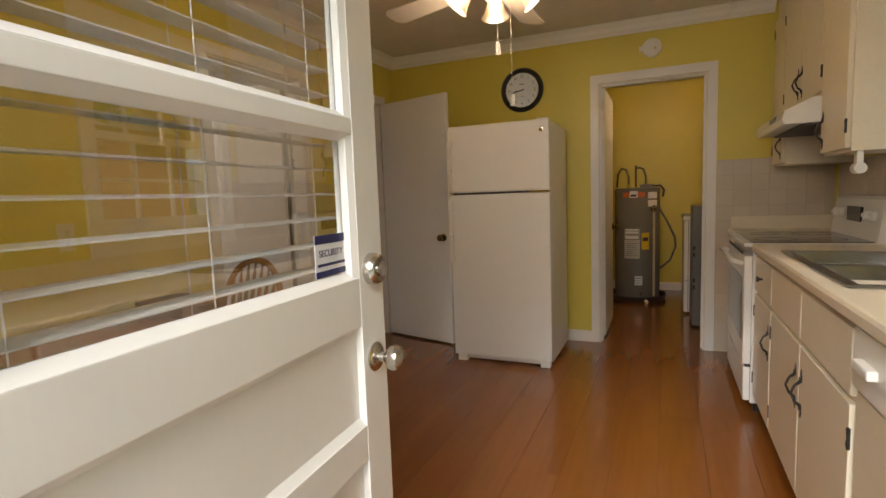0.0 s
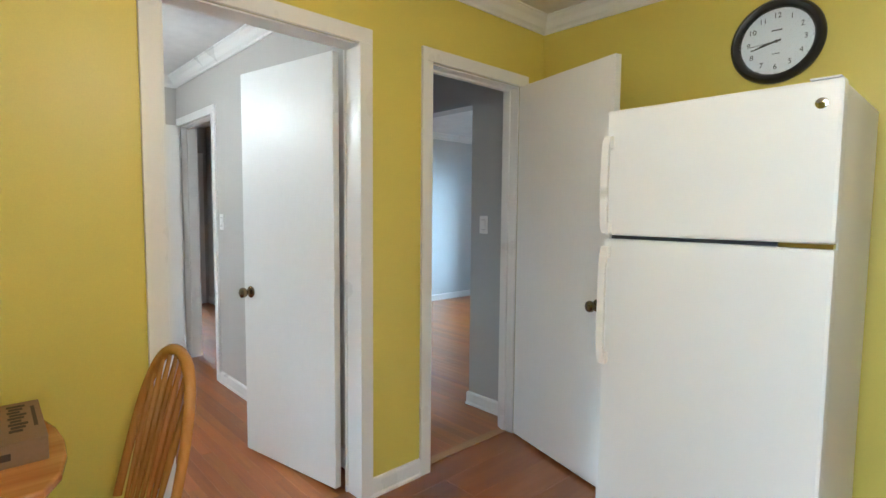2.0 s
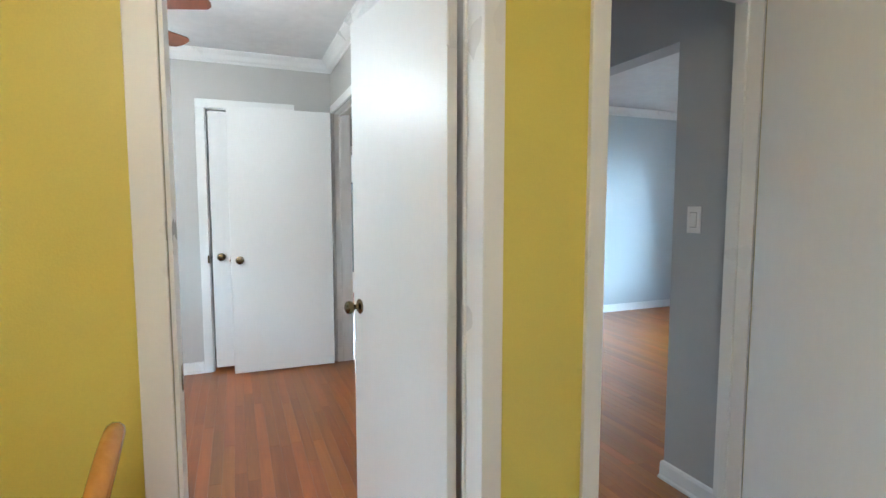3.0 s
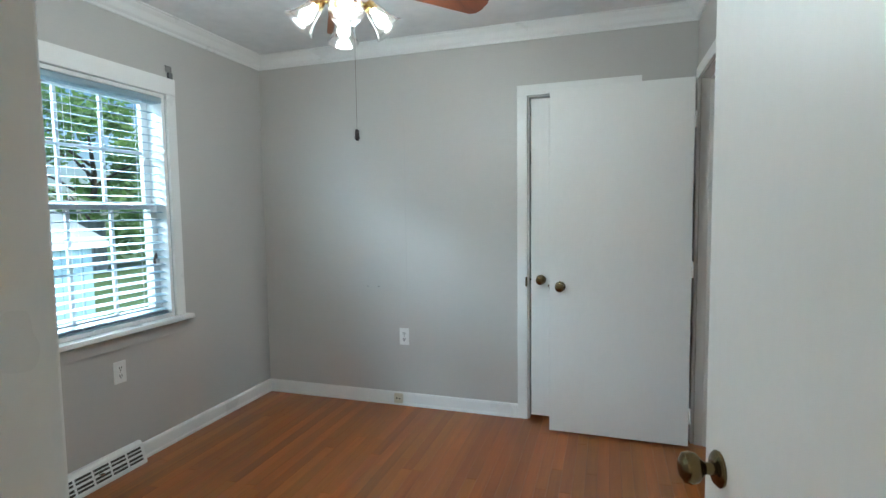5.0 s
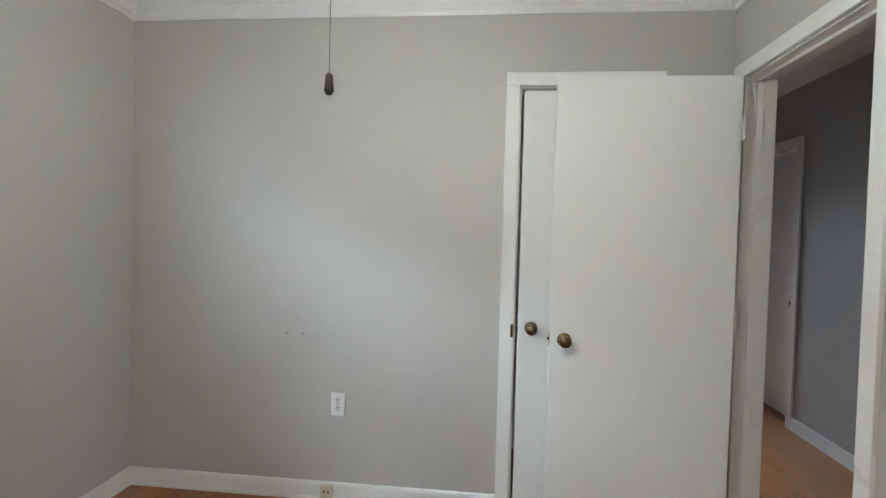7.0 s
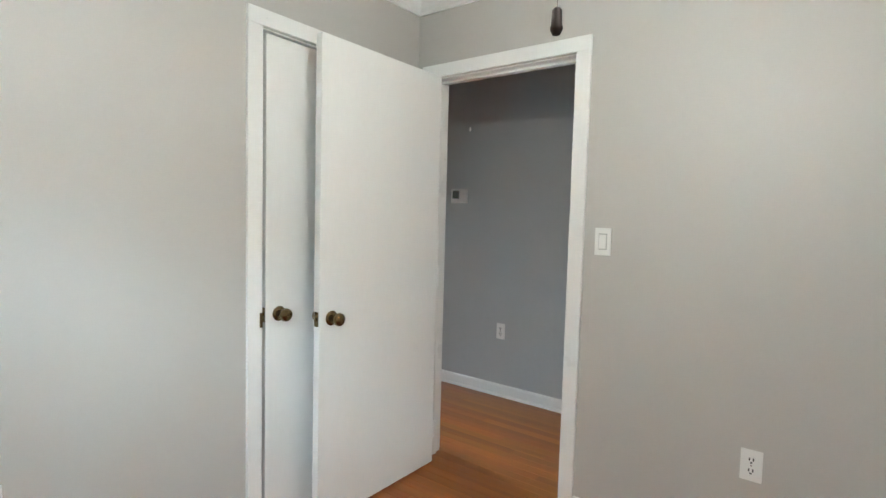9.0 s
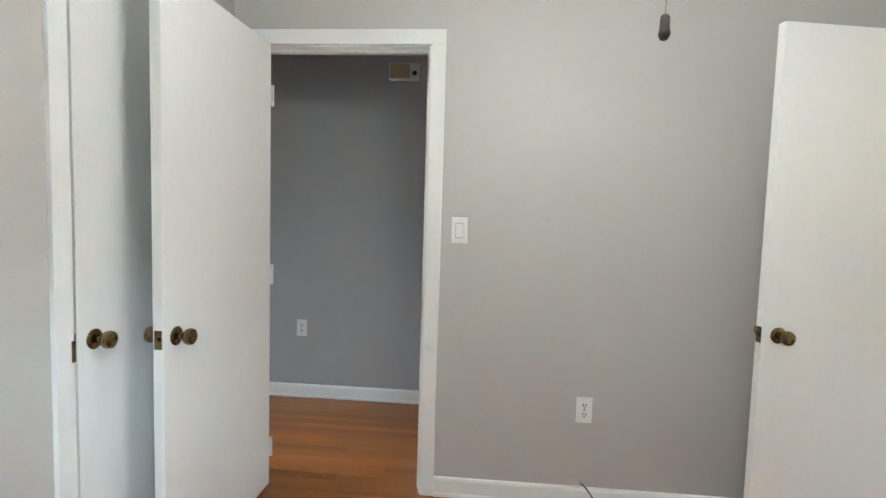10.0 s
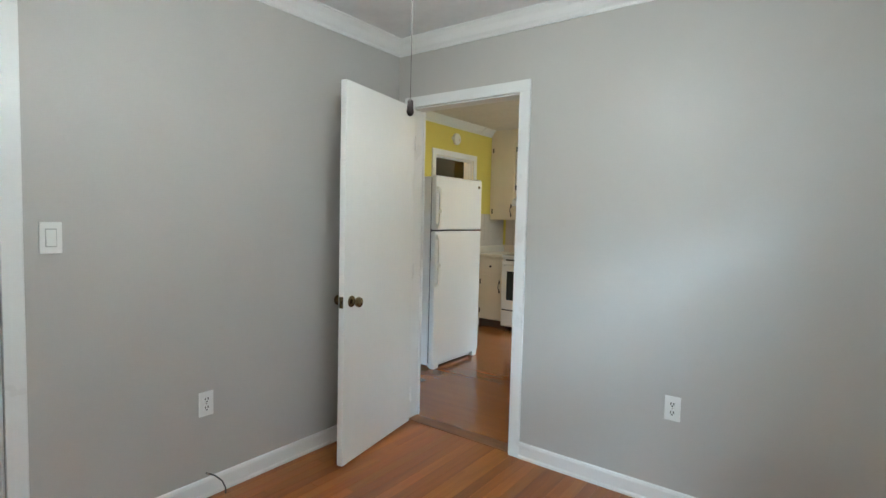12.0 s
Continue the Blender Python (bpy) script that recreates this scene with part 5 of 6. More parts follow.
for k in range(33):
    a = math.pi * k / 32
    x = 0.195 * math.cos(a)
    x = math.copysign(abs(x) ** 0.9 * 0.195 ** 0.1, x)
    z = 0.455 + 0.460 * math.sin(a) ** 0.62
    hoop.append((x, 0.165 + lean * (z - 0.455) / 0.460, z))
bm = B()
tube(bm, hoop, 0.0135, 10, [0.0125 + 0.004 * math.sin(math.pi * k / 32) for k in range(33)])
part("hoop_back", bm, PINEZ, cr, "bent hoop", True)
for k in range(7):
    x0 = -0.105 + 0.035 * k
    x1 = x0 * 1.25
    zt = 0.455 + 0.460 * (1 - (abs(x1) / 0.195) ** 2) ** 0.31 - 0.004
    yt = 0.165 + lean * (zt - 0.455) / 0.460
    pts = [(x0 + (x1 - x0) * t, 0.158 + (yt - 0.158) * t, 0.452 + (zt - 0.452) * t) for t in (0, 0.15, 0.35, 0.6, 0.8, 0.92, 1)]
    part("spindle", tube(B(), pts, 0.006, 8, [0.006, 0.0065, 0.0085, 0.0105, 0.009, 0.006, 0.0055]), PINEZ, cr, "", True)
for sx in (-1, 1):
    for sy in (-1, 1):
        p1, p0 = Vector((sx * 0.135, sy * 0.13, 0.43)), Vector((sx * 0.195, sy * 0.20, 0.0))
        part("leg", tube(B(), [p0.lerp(p1, t) for t in (0, 0.12, 0.45, 0.55, 0.6, 0.85, 1)], 0.015, 12, [0.011, 0.0125, 0.018, 0.019, 0.014, 0.0165, 0.012]), PINEZ, cr, "", True)
for sx in (-1, 1):
    part("stretcher", tube(B(), [(sx * 0.172, -0.172, 0.17), (sx * 0.172, 0.0, 0.172), (sx * 0.172, 0.172, 0.17)], 0.009, 8, [0.008, 0.012, 0.008]), PINEZ, cr, "", True)
part("stretcher", tube(B(), [(-0.172, 0, 0.172), (0, 0, 0.172), (0.172, 0, 0.172)], 0.009, 8, [0.008, 0.012, 0.008]), PINEZ, cr, "", True)


# ---- laundry ----
TANK = mat("grey_tank_enamel", (0.15, 0.15, 0.147), 0.24, 0.04, 5, 120, 0.04)
ORANGE = mat("orange_label", (0.62, 0.13, 0.03), 0.45, 0.03, 10, 80, 0.0)
YLABEL = mat("yellow_label", (0.70, 0.50, 0.03), 0.5, 0.03, 10, 80, 0.0)
wh = thing("water_heater", "grey electric water heater with stickers in pan", "water heater", pose(-0.12, 6.30, 0))
R = 0.235
part("drain_pan", lathe(B(), [(0.0, 0.0), (0.285, 0.0), (0.30, 0.055), (0.304, 0.056), (0.290, 0.004), (0.0, 0.006)], seg=40), BLACKP, wh, "black plastic pan", True)
part("tank", lathe(B(), [(0.0, 0.008), (R - 0.006, 0.008), (R, 0.014), (R, 1.205), (R - 0.006, 1.214), (0.0, 1.214)], seg=56), TANK, wh, "", True)
part("top_cap", lathe(B(), [(R + 0.002, 1.175), (R + 0.002, 1.218), (R - 0.010, 1.232), (0.0, 1.238), (0.0, 1.210), (R - 0.004, 1.210)], seg=56), TANK, wh, "", True)


def wrap(name, a0, a1, z0, z1, material, r, parent, label=""):
    bm = B()
    n = max(3, int(abs(a1 - a0) / 5))
    ring = [[bm.verts.new((rr * math.cos(radians(a0 + (a1 - a0) * i / n)), rr * math.sin(radians(a0 + (a1 - a0) * i / n)), z)) for i in range(n + 1)] for rr, z in ((r, z0), (r, z1), (r - 0.003, z1), (r - 0.003, z0))]
    for k in range(4):
        for i in range(n):
            bm.faces.new((ring[k][i], ring[k][i + 1], ring[(k + 1) % 4][i + 1], ring[(k + 1) % 4][i]))
    return part(name, bm, material, parent, label, True)


wrap("brand_band", 236, 292, 1.135, 1.185, ORANGE, R + 0.0025, wh, "orange and black band")
wrap("band_plate", 254, 274, 1.128, 1.200, PAPER, R + 0.0035, wh)
wrap("band_mark", 257, 271, 1.140, 1.162, BLACKP, R + 0.0042, wh)
lab = wrap("rating_label", 240, 279, 0.47, 0.80, mat("silver_label", (0.50, 0.50, 0.48), 0.4, 0.05, 20, 90, 0.0), R + 0.002, wh, "printed silver label")
for z0, z1, m_ in ((0.735, 0.80, BLACKP), (0.675, 0.728, BLACKP)):
    wrap("label_block", 241, 278, z0, z1, m_, R + 0.0028, lab)
for z0, z1 in ((0.742, 0.768), (0.774, 0.795), (0.682, 0.722)):
    wrap("label_text", 242.5, 276.5, z0, z1, PAPER, R + 0.0034, lab)
for k in range(7):
    wrap("label_text", 243, 276 - (k % 3) * 4, 0.50 + 0.022 * k, 0.505 + 0.022 * k, GASKET, R + 0.0028, lab)
yl = wrap("energy_label", 284, 303, 0.57, 0.75, YLABEL, R + 0.002, wh, "yellow energy label")
wrap("label_text", 286, 301, 0.66, 0.70, BLACKP, R + 0.0028, yl)
wl = wrap("warning_label", 267, 286, 0.18, 0.28, PAPER, R + 0.002, wh)
for k in range(3):
    wrap("label_text", 268.5, 284, 0.20 + 0.026 * k, 0.206 + 0.026 * k, GASKET, R + 0.0028, wl)
wrap("cap_label", 300, 330, 1.03, 1.10, PAPER, R + 0.002, wh)
wrap("cap_label", 300, 330, 1.115, 1.185, PAPER, R + 0.002, wh)
# relief valve with its white discharge pipe
ang = radians(312)
vx, vy = (R + 0.03) * math.cos(ang), (R + 0.03) * math.sin(ang)
part("relief_valve", cyl(B(), (R * math.cos(ang), R * math.sin(ang), 1.0), (vx * 1.08, vy * 1.08, 1.0), 0.018), BRASS, wh, "", True)
part("valve_body", cyl(B(), (vx, vy, 0.965), (vx, vy, 1.045), 0.020), CHROME, wh, "", True)
part("discharge_pipe", cyl(B(), (vx, vy, 0.06), (vx, vy, 0.97), 0.012), mat("beige_pipe", (0.62, 0.55, 0.42), 0.45, 0.04, 8, 80, 0.0), wh, "beige plastic pipe", True)
part("drain_valve", cyl(B(), (0.05, -R + 0.002, 0.09), (0.05, -R - 0.045, 0.09), 0.013), BRASS, wh, "", True)
part("pan_spout", cyl(B(), (0.10, -0.27, 0.02), (0.115, -0.335, 0.018), 0.016), PLASTIC, wh, "", True)
for x, y, pts in ((-0.09, 0.02, [(-0.09, 0.02, 1.235), (-0.092, 0.03, 1.36), (-0.12, 0.06, 1.44), (-0.17, 0.11, 1.455), (-0.215, 0.17, 1.40), (-0.23, 0.21, 1.25)]),
                  (0.09, 0.02, [(0.09, 0.02, 1.235), (0.088, 0.04, 1.36), (0.06, 0.09, 1.44), (0.02, 0.12, 1.46), (-0.02, 0.12, 1.455)])):
    part("pipe_nut", cyl(B(), (x, y, 1.235), (x, y, 1.275), 0.020, None, 8), CHROME, wh)
    part("flexible_connector", tube(B(), pts, 0.012, 12), STEEL, wh, "braided steel connector", True)
part("water_pipe", cyl(B(), (-0.02, 0.12, 1.24), (-0.02, 0.12, 1.485), 0.011), mat("dark_copper", (0.10, 0.055, 0.035), 0.4, 0.1, 10, 80, 0.0, metal=0.6), wh, "", True)
part("junction_box", box(B(), 0.03, 0.17, -0.06, 0.06, 1.236, 1.268, 0.004), TANK, wh)
part("power_conduit", tube(B(), [(0.16, 0.0, 1.25), (0.24, -0.02, 1.25), (0.275, -0.02, 1.20), (0.26, -0.01, 1.13)], 0.012, 10), BLACKP, wh, "", True)
part("hose", tube(B(), [(0.20, -0.05, 1.10), (0.24, -0.02, 0.98), (0.31, 0.02, 0.85), (0.385, 0.05, 0.68), (0.395, 0.06, 0.58), (0.34, 0.08, 0.42), (0.24, 0.10, 0.33), (0.19, 0.11, 0.30)], 0.011, 10), mat("grey_hose", (0.13, 0.125, 0.11), 0.6, 0.08, 12, 90, 0.0), wh, "grey flexible hose", True)

ws = thing("washing_machine", "white washing machine seen from its corner", "washer", pose(0.335, 5.56, 0))
part("cabinet", box(B(), 0.0, 0.69, 0.0, 0.68, 0.025, 0.905, 0.008), ENAMEL, ws)
part("lid_top", box(B(), -0.012, 0.70, -0.008, 0.688, 0.907, 0.945, 0.012), ENAMEL, ws)
part("panel_seam", box(B(), 0.035, 0.039, -0.0015, 0.002, 0.03, 0.90), GASKET, ws)
part("panel_seam", box(B(), 0.0, 0.035, -0.0015, 0.002, 0.325, 0.329), GASKET, ws)
part("control_panel", box(B(), 0.60, 0.70, -0.002, 0.682, 0.946, 1.10, 0.01), ENAMEL, ws)
for x in (0.05, 0.64):
    for y in (0.05, 0.63):
        part("foot", cyl(B(), (x, y, 0.0), (x, y, 0.03), 0.02), BLACKP, ws)
GREYM = mat("grey_painted_steel", (0.15, 0.155, 0.15), 0.4, 0.05, 6, 90, 0.04)
dr = thing("clothes_dryer", "dark grey dryer with black back turned to doorway", "dryer", pose(0.385, 5.05, 0))
part("side_panel", box(B(), 0.0, 0.085, 0.0, 0.45, 0.02, 1.05, 0.008), GREYM, dr)
part("back_panel", box(B(), 0.086, 0.72, 0.004, 0.45, 0.05, 1.03, 0.006), BLACKP, dr, "black rear panel")
for z in (0.34, 0.40, 0.62, 0.68):
    part("vent_slot", box(B(), 0.004, 0.022, -0.0015, 0.002, z, z + 0.035), SLOT, dr)
part("hose", tube(B(), [(0.10, -0.008, 0.30), (0.075, -0.020, 0.55), (0.085, -0.022, 0.80), (0.10, -0.015, 1.0), (0.13, 0.05, 1.10), (0.25, 0.3, 1.12)], 0.014, 10), BLACKP, dr, "black rubber hose", True)
part("hose_clamp", cyl(B(), (0.084, -0.022, 0.745), (0.086, -0.022, 0.785), 0.020), CHROME, dr)
for y in (0.05, 0.4):
    part("foot", cyl(B(), (0.05, y, 0.0), (0.05, y, 0.025), 0.02), BLACKP, dr)
    part("foot", cyl(B(), (0.62, y, 0.0), (0.62, y, 0.055), 0.02), BLACKP, dr)
eb = thing("washer_outlet_box", "white outlet box on yellow laundry wall", "outlet", pose(0.86, 6.85, 1.16, 0, 0, 180))
part("cover", box(B(), -0.06, 0.06, 0, 0.02, -0.06, 0.06, 0.004), PLASTIC, eb)
part("plug", cyl(B(), (0, 0.02, 0), (0, 0.06, -0.01), 0.022), BLACKP, eb)
pn = thing("electrical_panel", "pale beige electrical panel on laundry wall", "electrical panel", pose(1.22, 5.95, 1.45, 0, 0, 90))
part("box", box(B(), -0.18, 0.18, 0.0, 0.10, -0.38, 0.38, 0.006), mat("beige_steel", (0.52, 0.44, 0.32), 0.45, 0.04, 6, 80, 0.03), pn)
part("panel_door", box(B(), -0.16, 0.16, 0.1005, 0.108, -0.30, 0.30, 0.004), bpy.data.materials["beige_steel"], pn)
dkc = thing("storage_shelf", "dark shelf box high on laundry wall", "shelf", pose(1.215, 5.28, 1.86, 0, 0, 90))
part("case", box(B(), -0.30, 0.30, 0.0, 0.34, 0.0, 0.42, 0.005), BLACKP, dkc)
part("shelf_board", box(B(), -0.32, 0.32, 0.0, 0.36, -0.02, -0.001, 0.002), mat("brown_board", (0.14, 0.08, 0.04), 0.6, 0.1, 6, 60, 0.05), dkc)

# long mirror on the far bedroom door
mr = thing("door_mirror", "tall narrow mirror with dark frame on far door", "mirror", pose(-7.885, 4.18, 0.33, 0, 0, 200))
part("mirror_frame", box(B(), 0.19, 0.51, 0.0005, 0.010, 0.0, 1.30, 0.003), BLACKM, mr)
part("mirror_glass", box(B(), 0.205, 0.495, 0.0102, 0.012, 0.015, 1.285), mat("mirror_silver", (0.85, 0.87, 0.86), 0.02, 0.01, 10, 80, 0.0, metal=1.0, spread=0.005), mr)

# laundry ceiling light
ll = thing("laundry_light", "plain white ceiling light with warm bulb", "ceiling light", pose(0.15, 5.3, TOP))
part("light_base", lathe(B(), [(0.0, 0.0), (0.065, 0.0), (0.06, -0.03), (0.03, -0.045), (0.0, -0.045)], seg=24), PLASTIC, ll, "", True)
lbb = part("light_bulb", lathe(B(), [(0.0, -0.125), (0.025, -0.115), (0.03, -0.09), (0.018, -0.05), (0.014, -0.04), (0.0, -0.04)], seg=18), BULB_K, ll, "glowing bulb", True)
lbb.visible_shadow = False
bulb(0.15, 5.3, TOP - 0.14, 14, (1.0, 0.74, 0.45))


# ---- outside ----
GZ = -0.5
GRASS = mat("lawn", (0.075, 0.12, 0.03), 0.9, 0.35, 0.8, 30, 0.4)
structure("ground", box(B(), -600, 600, -600, 600, GZ - 0.2, GZ), GRASS, "green lawn", category="ground")
structure("porch", box(B(), -1.2, 1.6, -2.2, 0.03, GZ, -0.02, 0.01), mat("porch_concrete", (0.38, 0.37, 0.35), 0.85, 0.08, 3, 60, 0.2), "grey concrete porch slab", category="porch")
SHEDW = mat("shed_siding", (0.27, 0.36, 0.43), 0.6, 0.06, 3, 60, 0.08, per=0.05)
SHEDR = mat("shed_roofing", (0.27, 0.28, 0.28), 0.8, 0.12, 4, 60, 0.2)
FENCEW = mat("weathered_fence", (0.20, 0.20, 0.21), 0.8, 0.15, 3, 40, 0.2, per=0.15)
sh = thing("garden_shed", "pale blue-white plank shed with grey gable roof", "shed", pose(-6.1, -5.9, GZ))
for x0, x1, y0, y1, ax in ((-1.55, 1.55, 1.18, 1.20, 1), (-1.55, 1.55, -1.20, -1.18, 1)):
    part("core", box(B(), x0, x1, min(y0, y1), max(y0, y1), 0, 1.5), SHEDW, sh)
for x0 in (-1.55, 1.53):
    bm = B()
    prism(bm, [(-1.2, 0), (1.2, 0), (1.2, 1.5), (0, 2.0), (-1.2, 1.5)], 0, x0, x0 + 0.02)
    part("gable_wall", bm, SHEDW, sh)
for i in range(20):
    part("plank", box(B(), -1.55 + i * 0.155, -1.55 + i * 0.155 + 0.148, 1.2, 1.222, 0.02, 1.5, 0.004), SHEDW, sh)
part("shed_door", box(B(), -0.5, 0.4, 1.223, 1.245, 0.05, 1.38, 0.006), SHEDW, sh)
for s in (1, -1):
    bm = B()
    prism(bm, [(s * 1.38, 1.44), (s * 1.38, 1.47), (0, 2.06), (0, 2.03)], 0, -1.7, 1.7)
    part("roof", bm, SHEDR, sh)
part("fascia", box(B(), -1.7, 1.7, 1.375, 1.395, 1.36, 1.45), WHITE, sh)

fe = thing("board_fence", "weathered grey board fence behind the lawn", "fence", pose(0, -13.0, GZ))
fb = done("fence_board", box(B(), -0.068, 0.068, -0.01, 0.01, 0, 1.7, 0.004), FENCEW)
for i in range(110):
    o = new("fence_board", fb)
    o.parent, o.matrix_basis = fe, pose(-14.5 + i * 0.145, 0, 0.01 * math.sin(i * 2.3), 0, 0, 0)
for z in (0.4, 1.35):
    part("fence_rail", box(B(), -14.6, 1.5, -0.05, -0.012, z, z + 0.08), FENCEW, fe)

LEAF = bpy.data.materials.new("green_leaves")
LEAF.use_nodes = True
_n = LEAF.node_tree
_p = _n.nodes["Principled BSDF"]
_g = _n.nodes.new("ShaderNodeNewGeometry")
_r = _n.nodes.new("ShaderNodeMix")
_r.data_type = "RGBA"
_r.inputs["A"].default_value, _r.inputs["B"].default_value = (0.13, 0.24, 0.06, 1), (0.34, 0.48, 0.16, 1)
_n.links.new(_g.outputs["Random Per Island"], _r.inputs["Factor"]), _n.links.new(_r.outputs["Result"], _p.inputs["Base Color"])
_p.inputs["Roughness"].default_value = 0.5
_tr = _n.nodes.new("ShaderNodeBsdfTranslucent")
_mx = _n.nodes.new("ShaderNodeMixShader")
_mx.inputs[0].default_value = 0.55
_n.links.new(_r.outputs["Result"], _tr.inputs["Color"])
_n.links.new(_p.outputs[0], _mx.inputs[1]), _n.links.new(_tr.outputs[0], _mx.inputs[2])
_n.links.new(_mx.outputs[0], _n.nodes["Material Output"].inputs[0])
BARK = mat("tree_bark", (0.12, 0.085, 0.06), 0.9, 0.25, 4, 30, 0.4)
rng = random.Random(7)


def tree(label, x, y, height, spread, leaves=2600, z_crown=0.3):
    t = thing("tree", label, "tree", pose(x, y, GZ), "garden trees")
    bm = B()
    tube(bm, [(0, 0, 0), (0.05, 0.03, height * 0.3), (-0.05, 0.08, height * 0.6), (0.02, 0.0, height * 0.85)], 0.1, 10, [0.17, 0.13, 0.09, 0.04])
    tips = []
    for k in range(11):
        a, z0 = rng.uniform(0, 6.28), height * rng.uniform(0.25, 0.7)
        ln = spread * rng.uniform(0.5, 0.95)
        p1 = (ln * 0.5 * math.cos(a), ln * 0.5 * math.sin(a), z0 + ln * 0.35)
        p2 = (ln * math.cos(a), ln * math.sin(a), z0 + ln * rng.uniform(0.35, 0.8))
        tube(bm, [(0, 0, z0), p1, p2], 0.04, 6, [0.06, 0.04, 0.012])
        tips += [p1, p2]
    part("trunk", bm, BARK, t, "", True)
    clumps = []
    for k in range(46):
        a, u = rng.uniform(0, 6.28), rng.uniform(0, 1)
        z = height * (z_crown + (1 - z_crown) * u)
        r = spread * (0.35 + 0.75 * math.sin(math.pi * min(1, 0.15 + u * 0.85))) * math.sqrt(rng.uniform(0.1, 1))
        clumps.append((r * math.cos(a), r * math.sin(a), z, spread * rng.uniform(0.18, 0.36)))
    verts, faces = [], []
    for k in range(leaves):
        cx, cy, cz, cr_ = rng.choice(clumps)
        d = Vector((rng.gauss(0, 1), rng.gauss(0, 1), rng.gauss(0, 0.8)))
        c = Vector((cx, cy, cz)) + d.normalized() * cr_ * rng.uniform(0.4, 1.0)
        u = Vector((rng.gauss(0, 1), rng.gauss(0, 1), rng.gauss(0, 1))).normalized()
        v = u.orthogonal().normalized()
        s = rng.uniform(0.08, 0.19)
        n = len(verts)
        verts += [c - u * s, c + v * s * 0.55, c + u * s, c - v * s * 0.55]
        faces.append((n, n + 1, n + 2, n + 3))
    me = bpy.data.meshes.new("crown")
    me.from_pydata(verts, [], faces)
    me.materials.append(LEAF)
    o = new("crown", me)
    o.parent = t
    return t


for x, y, h, s in ((-9.2, -14.6, 8.8, 3.4), (-6.2, -15.0, 8.8, 3.4), (-12.2, -15.0, 8.0, 3.0), (-15.6, -14.8, 5.6, 2.6), (-3.0, -15.2, 7.6, 3.0), (-10.8, -18.5, 9.4, 3.6), (-7.6, -18.6, 9.8, 3.6), (-18.4, -13.5, 5.0, 2.4), (0.5, -15.0, 6.8, 2.8)):
    tree("leafy green tree behind the fence", x, y, h, s, 5200, 0.1)
for x, y, h, s in ((-4.5, 17.0, 6.5, 2.8), (-1.5, 19.0, 7.0, 3.0), (-8.0, 18.0, 6.5, 2.8)):
    tree("leafy green tree across the front lawn", x, y, h, s, 2400, 0.2)
tree("leafy tree beside the brick house", 5.2, 4.2, 4.2, 1.0, 1200, 0.45)

# brick house next door
BRICK = bpy.data.materials.new("red_brick")
BRICK.use_nodes = True
_n = BRICK.node_tree
_t = _n.nodes.new("ShaderNodeTexBrick")
_c = _n.nodes.new("ShaderNodeTexCoord")
_m = _n.nodes.new("ShaderNodeMapping")
_m.inputs["Rotation"].default_value = (0, radians(90), 0)
_n.links.new(_c.outputs["Object"], _m.inputs[0]), _n.links.new(_m.outputs[0], _t.inputs["Vector"])
_t.inputs["Color1"].default_value, _t.inputs["Color2"].default_value, _t.inputs["Mortar"].default_value = (0.42, 0.17, 0.09, 1), (0.32, 0.12, 0.07, 1), (0.45, 0.40, 0.35, 1)
_t.inputs["Scale"].default_value = 4.4
_n.links.new(_t.outputs[0], _n.nodes["Principled BSDF"].inputs["Base Color"])
_n.nodes["Principled BSDF"].inputs["Roughness"].default_value = 0.85
hs = thing("brick_house", "red brick house with white gable next door", "house", pose(7.0, 2.5, GZ))
part("wall", box(B(), 0, 7, -5, 6, 0, 3.1), BRICK, hs)
bm = B()
prism(bm, [(-5, 3.1), (6, 3.1), (0.5, 5.2)], 0, 0.05, 6.9)
part("gable", bm, WHITE, hs, "white board gable")
for s, (ya, yb) in enumerate(((-5.5, 0.5), (6.5, 0.5))):
    bm = B()
    prism(bm, [(ya, 2.9), (ya, 3.02), (yb, 5.42), (yb, 5.3)], 0, -0.4, 7.4)
    part("roof", bm, SHEDR, hs)
w_ = part("window", box(B(), -0.03, 0.03, 2.6, 3.6, 0.9, 2.1, 0.005), WHITE, hs)
part("window_pane", box(B(), -0.036, -0.030, 2.66, 3.54, 0.96, 2.04), DARKGLASS, w_)


# ---- wall tiles behind the counter ----
TILE = mat("beige_wall_tile", (0.62, 0.54, 0.44), 0.2, 0.03, 6, 60, 0.02, per=0.04)
tl = done("tile", box(B(), -0.0528, 0.0528, 0.0, 0.007, -0.0528, 0.0528, 0.0015), TILE)
north_tiles = thing("tile_backsplash_north", "square beige wall tiles beside laundry doorway", "tile", pose(0.505, 4.3945, 0, 0, 0, 180), kind="structure")
for i in range(6):
    for k in range(13):
        x = 0.054 + i * 0.108
        if 0.505 + x > 0.62 and k < 8:
            continue
        o = new("tile", tl)
        o.parent, o.matrix_basis = north_tiles, pose(-x, 0, 0.054 + k * 0.1075)
part("grout", box(B(), -0.70, 0.0, -0.0005, 0.004, 0.0, 1.40), mat("tile_grout", (0.54, 0.47, 0.38), 0.8, 0.05, 8, 80, 0.05), north_tiles)
east_tiles = thing("tile_backsplash_east", "square beige wall tiles behind the counter", "tile", pose(1.2195, 0.9, 0.91, 0, 0, 90), kind="structure")
for i in range(32):
    for k in range(4):
        y = 0.9 + 0.054 + i * 0.108
        if y < 2.72:
            continue
        o = new("tile", tl)
        o.parent, o.matrix_basis = east_tiles, pose(0.054 + i * 0.108, 0, 0.054 + k * 0.1075)
bm = B()
box(bm, 1.83, 3.46, -0.0005, 0.004, 0.0, 0.44)
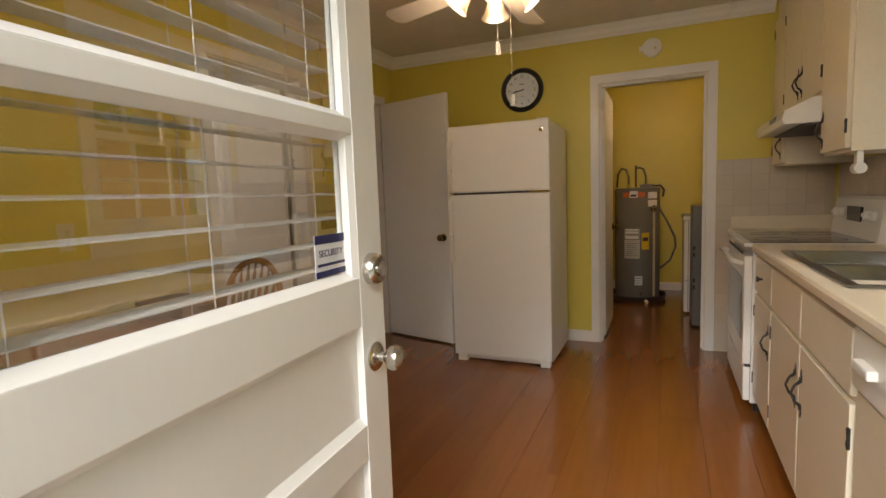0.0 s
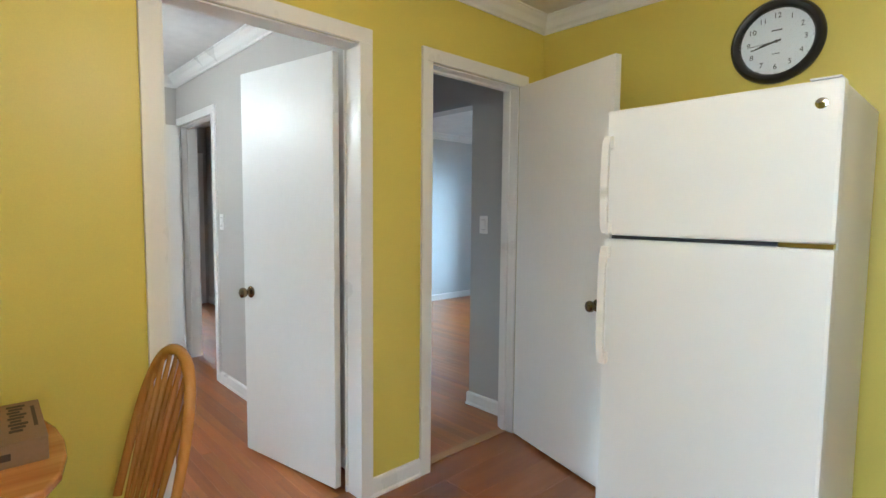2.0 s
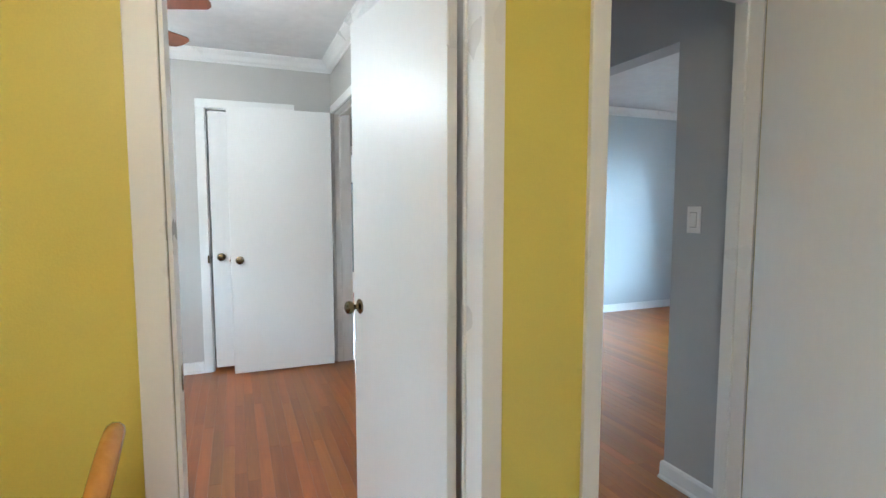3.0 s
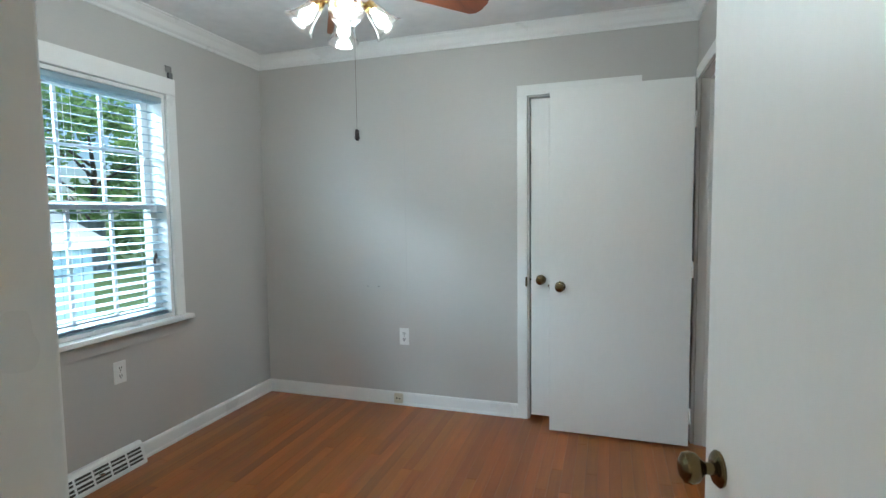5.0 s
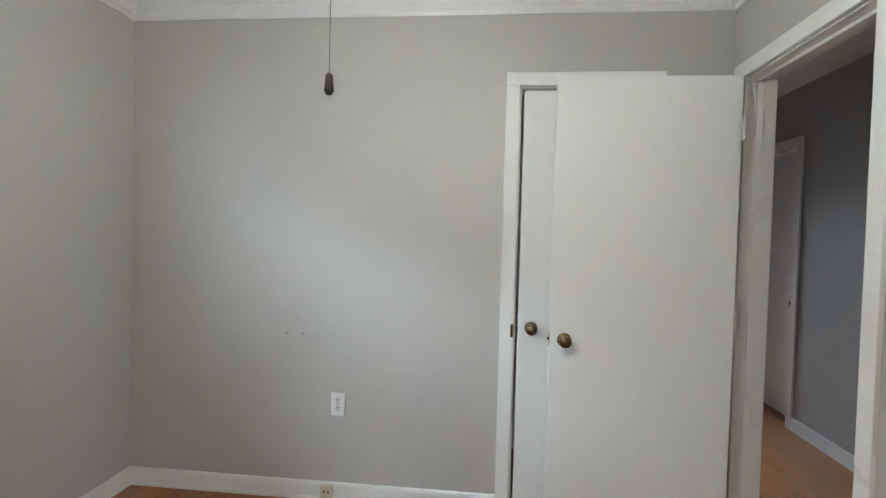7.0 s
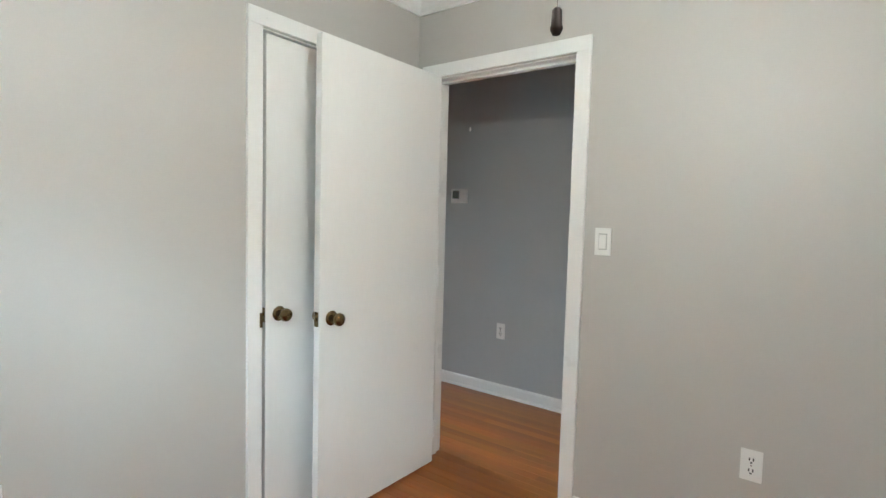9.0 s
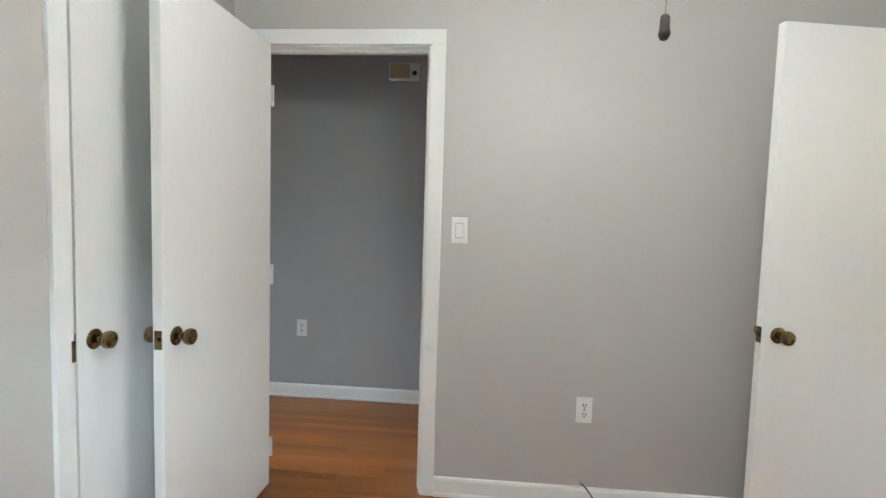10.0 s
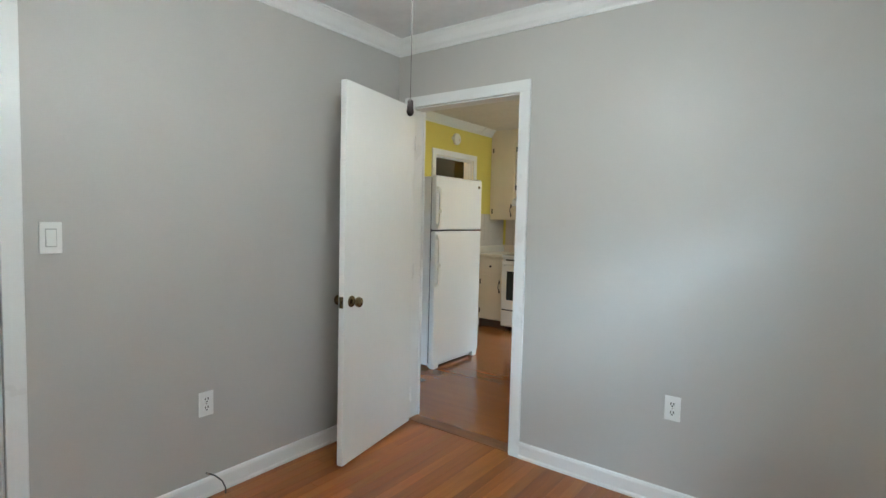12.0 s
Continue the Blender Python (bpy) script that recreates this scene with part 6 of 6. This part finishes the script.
part("grout", bm, bpy.data.materials["tile_grout"], east_tiles)

# ---- floor boards ----
OAK = wood("oak_strip", (0.230, 0.070, 0.0115), (0.365, 0.122, 0.022), 0.31, 0, 10, 0.19, coat=0.12, hue=0.02)
OAKI = wood("oak_strip_joined", (0.230, 0.070, 0.0115), (0.365, 0.122, 0.022), 0.31, 0, 10, 0.19, island=True, coat=0.12, hue=0.02)
LAM = wood("laminate_plank", (0.205, 0.064, 0.011), (0.255, 0.085, 0.016), 0.20, 1, 7, 0.02, bump=0.015, coat=0.25, hue=0.0)
LAMI = wood("laminate_plank_joined", (0.205, 0.064, 0.011), (0.255, 0.085, 0.016), 0.20, 1, 7, 0.02, island=True, bump=0.015, coat=0.25, hue=0.0)
frng = random.Random(3)


def slab(x0, x1, y0, y1, c=0.0006):
    """Corners and faces of one board with eased top edges."""
    v = [(x0, y0, -0.012), (x1, y0, -0.012), (x1, y1, -0.012), (x0, y1, -0.012), (x0, y0, -c), (x1, y0, -c), (x1, y1, -c), (x0, y1, -c),
         (x0 + c, y0 + c, 0), (x1 - c, y0 + c, 0), (x1 - c, y1 - c, 0), (x0 + c, y1 - c, 0)]
    f = [(8, 9, 10, 11), (4, 5, 9, 8), (5, 6, 10, 9), (6, 7, 11, 10), (7, 4, 8, 11), (0, 1, 5, 4), (1, 2, 6, 5), (2, 3, 7, 6), (3, 0, 4, 7)]
    return v, f


def boards(parent, x0, x1, y0, y1, width, lengths, along, mat_one, mat_all, name, single):
    """Rows of boards; single: as objects of their own, else one joined mesh."""
    shared, vs, fs = {}, [], []
    lo, hi = (x0, x1) if along == 0 else (y0, y1)
    a, a1 = (y0, y1) if along == 0 else (x0, x1)
    while a < a1 - 0.004:
        w = min(width, a1 - a)
        at = lo
        first = True
        while at < hi - 0.004:
            ln = frng.choice(lengths)
            if first:
                ln *= frng.choice((0.35, 0.5, 0.7, 1.0))
                first = False
            if hi - (at + ln) < 0.25:
                ln = hi - at
            key = (round(ln, 3), round(w, 4))
            g = 0.0003
            if single:
                if key not in shared:
                    v, f = slab(g, ln - g, g, w - g) if along == 0 else slab(g, w - g, g, ln - g)
                    me = bpy.data.meshes.new(name)
                    me.from_pydata(v, [], f)
                    me.materials.append(mat_one)
                    shared[key] = me
                o = new(name, shared[key])
                o.parent, o.location = parent, ((at, a, 0) if along == 0 else (a, at, 0))
            else:
                v, f = slab(at + g, at + ln - g, a + g, a + w - g) if along == 0 else slab(a + g, a + w - g, at + g, at + ln - g)
                n = len(vs)
                vs += v
                fs += [tuple(i + n for i in q) for q in f]
            at += ln
        a += w
    if not single:
        me = bpy.data.meshes.new(name)
        me.from_pydata(vs, [], fs)
        me.materials.append(mat_all)
        o = new(name, me)
        o.parent = parent
        tagged(o, kind="stuff")


boards(fl_bed, -5.16, -2.19, 0.31, 3.21, 0.057, (0.6, 0.9, 1.2, 1.6, 2.1), 0, OAK, OAKI, "floorboard", True)
boards(fl_bed, -6.0, -5.16, 0.31, 3.21, 0.057, (0.6, 0.9), 0, OAK, OAKI, "floorboards", False)
boards(fl_hall, -10.2, -2.19, 3.21, 4.37, 0.057, (0.6, 0.9, 1.2, 1.6, 2.1), 0, OAK, OAKI, "floorboards", False)
boards(fl_liv, -10.2, -2.19, 4.37, 8.1, 0.057, (0.6, 0.9, 1.2, 1.6, 2.1), 0, OAK, OAKI, "floorboards", False)
boards(fl_kit, -2.19, 1.22, 0.264, 4.425, 0.195, (1.2,), 1, LAM, LAMI, "laminate_board", True)
boards(fl_lau, -0.96, 1.22, 4.425, 6.86, 0.195, (1.2,), 1, LAM, LAMI, "laminate_boards", False)
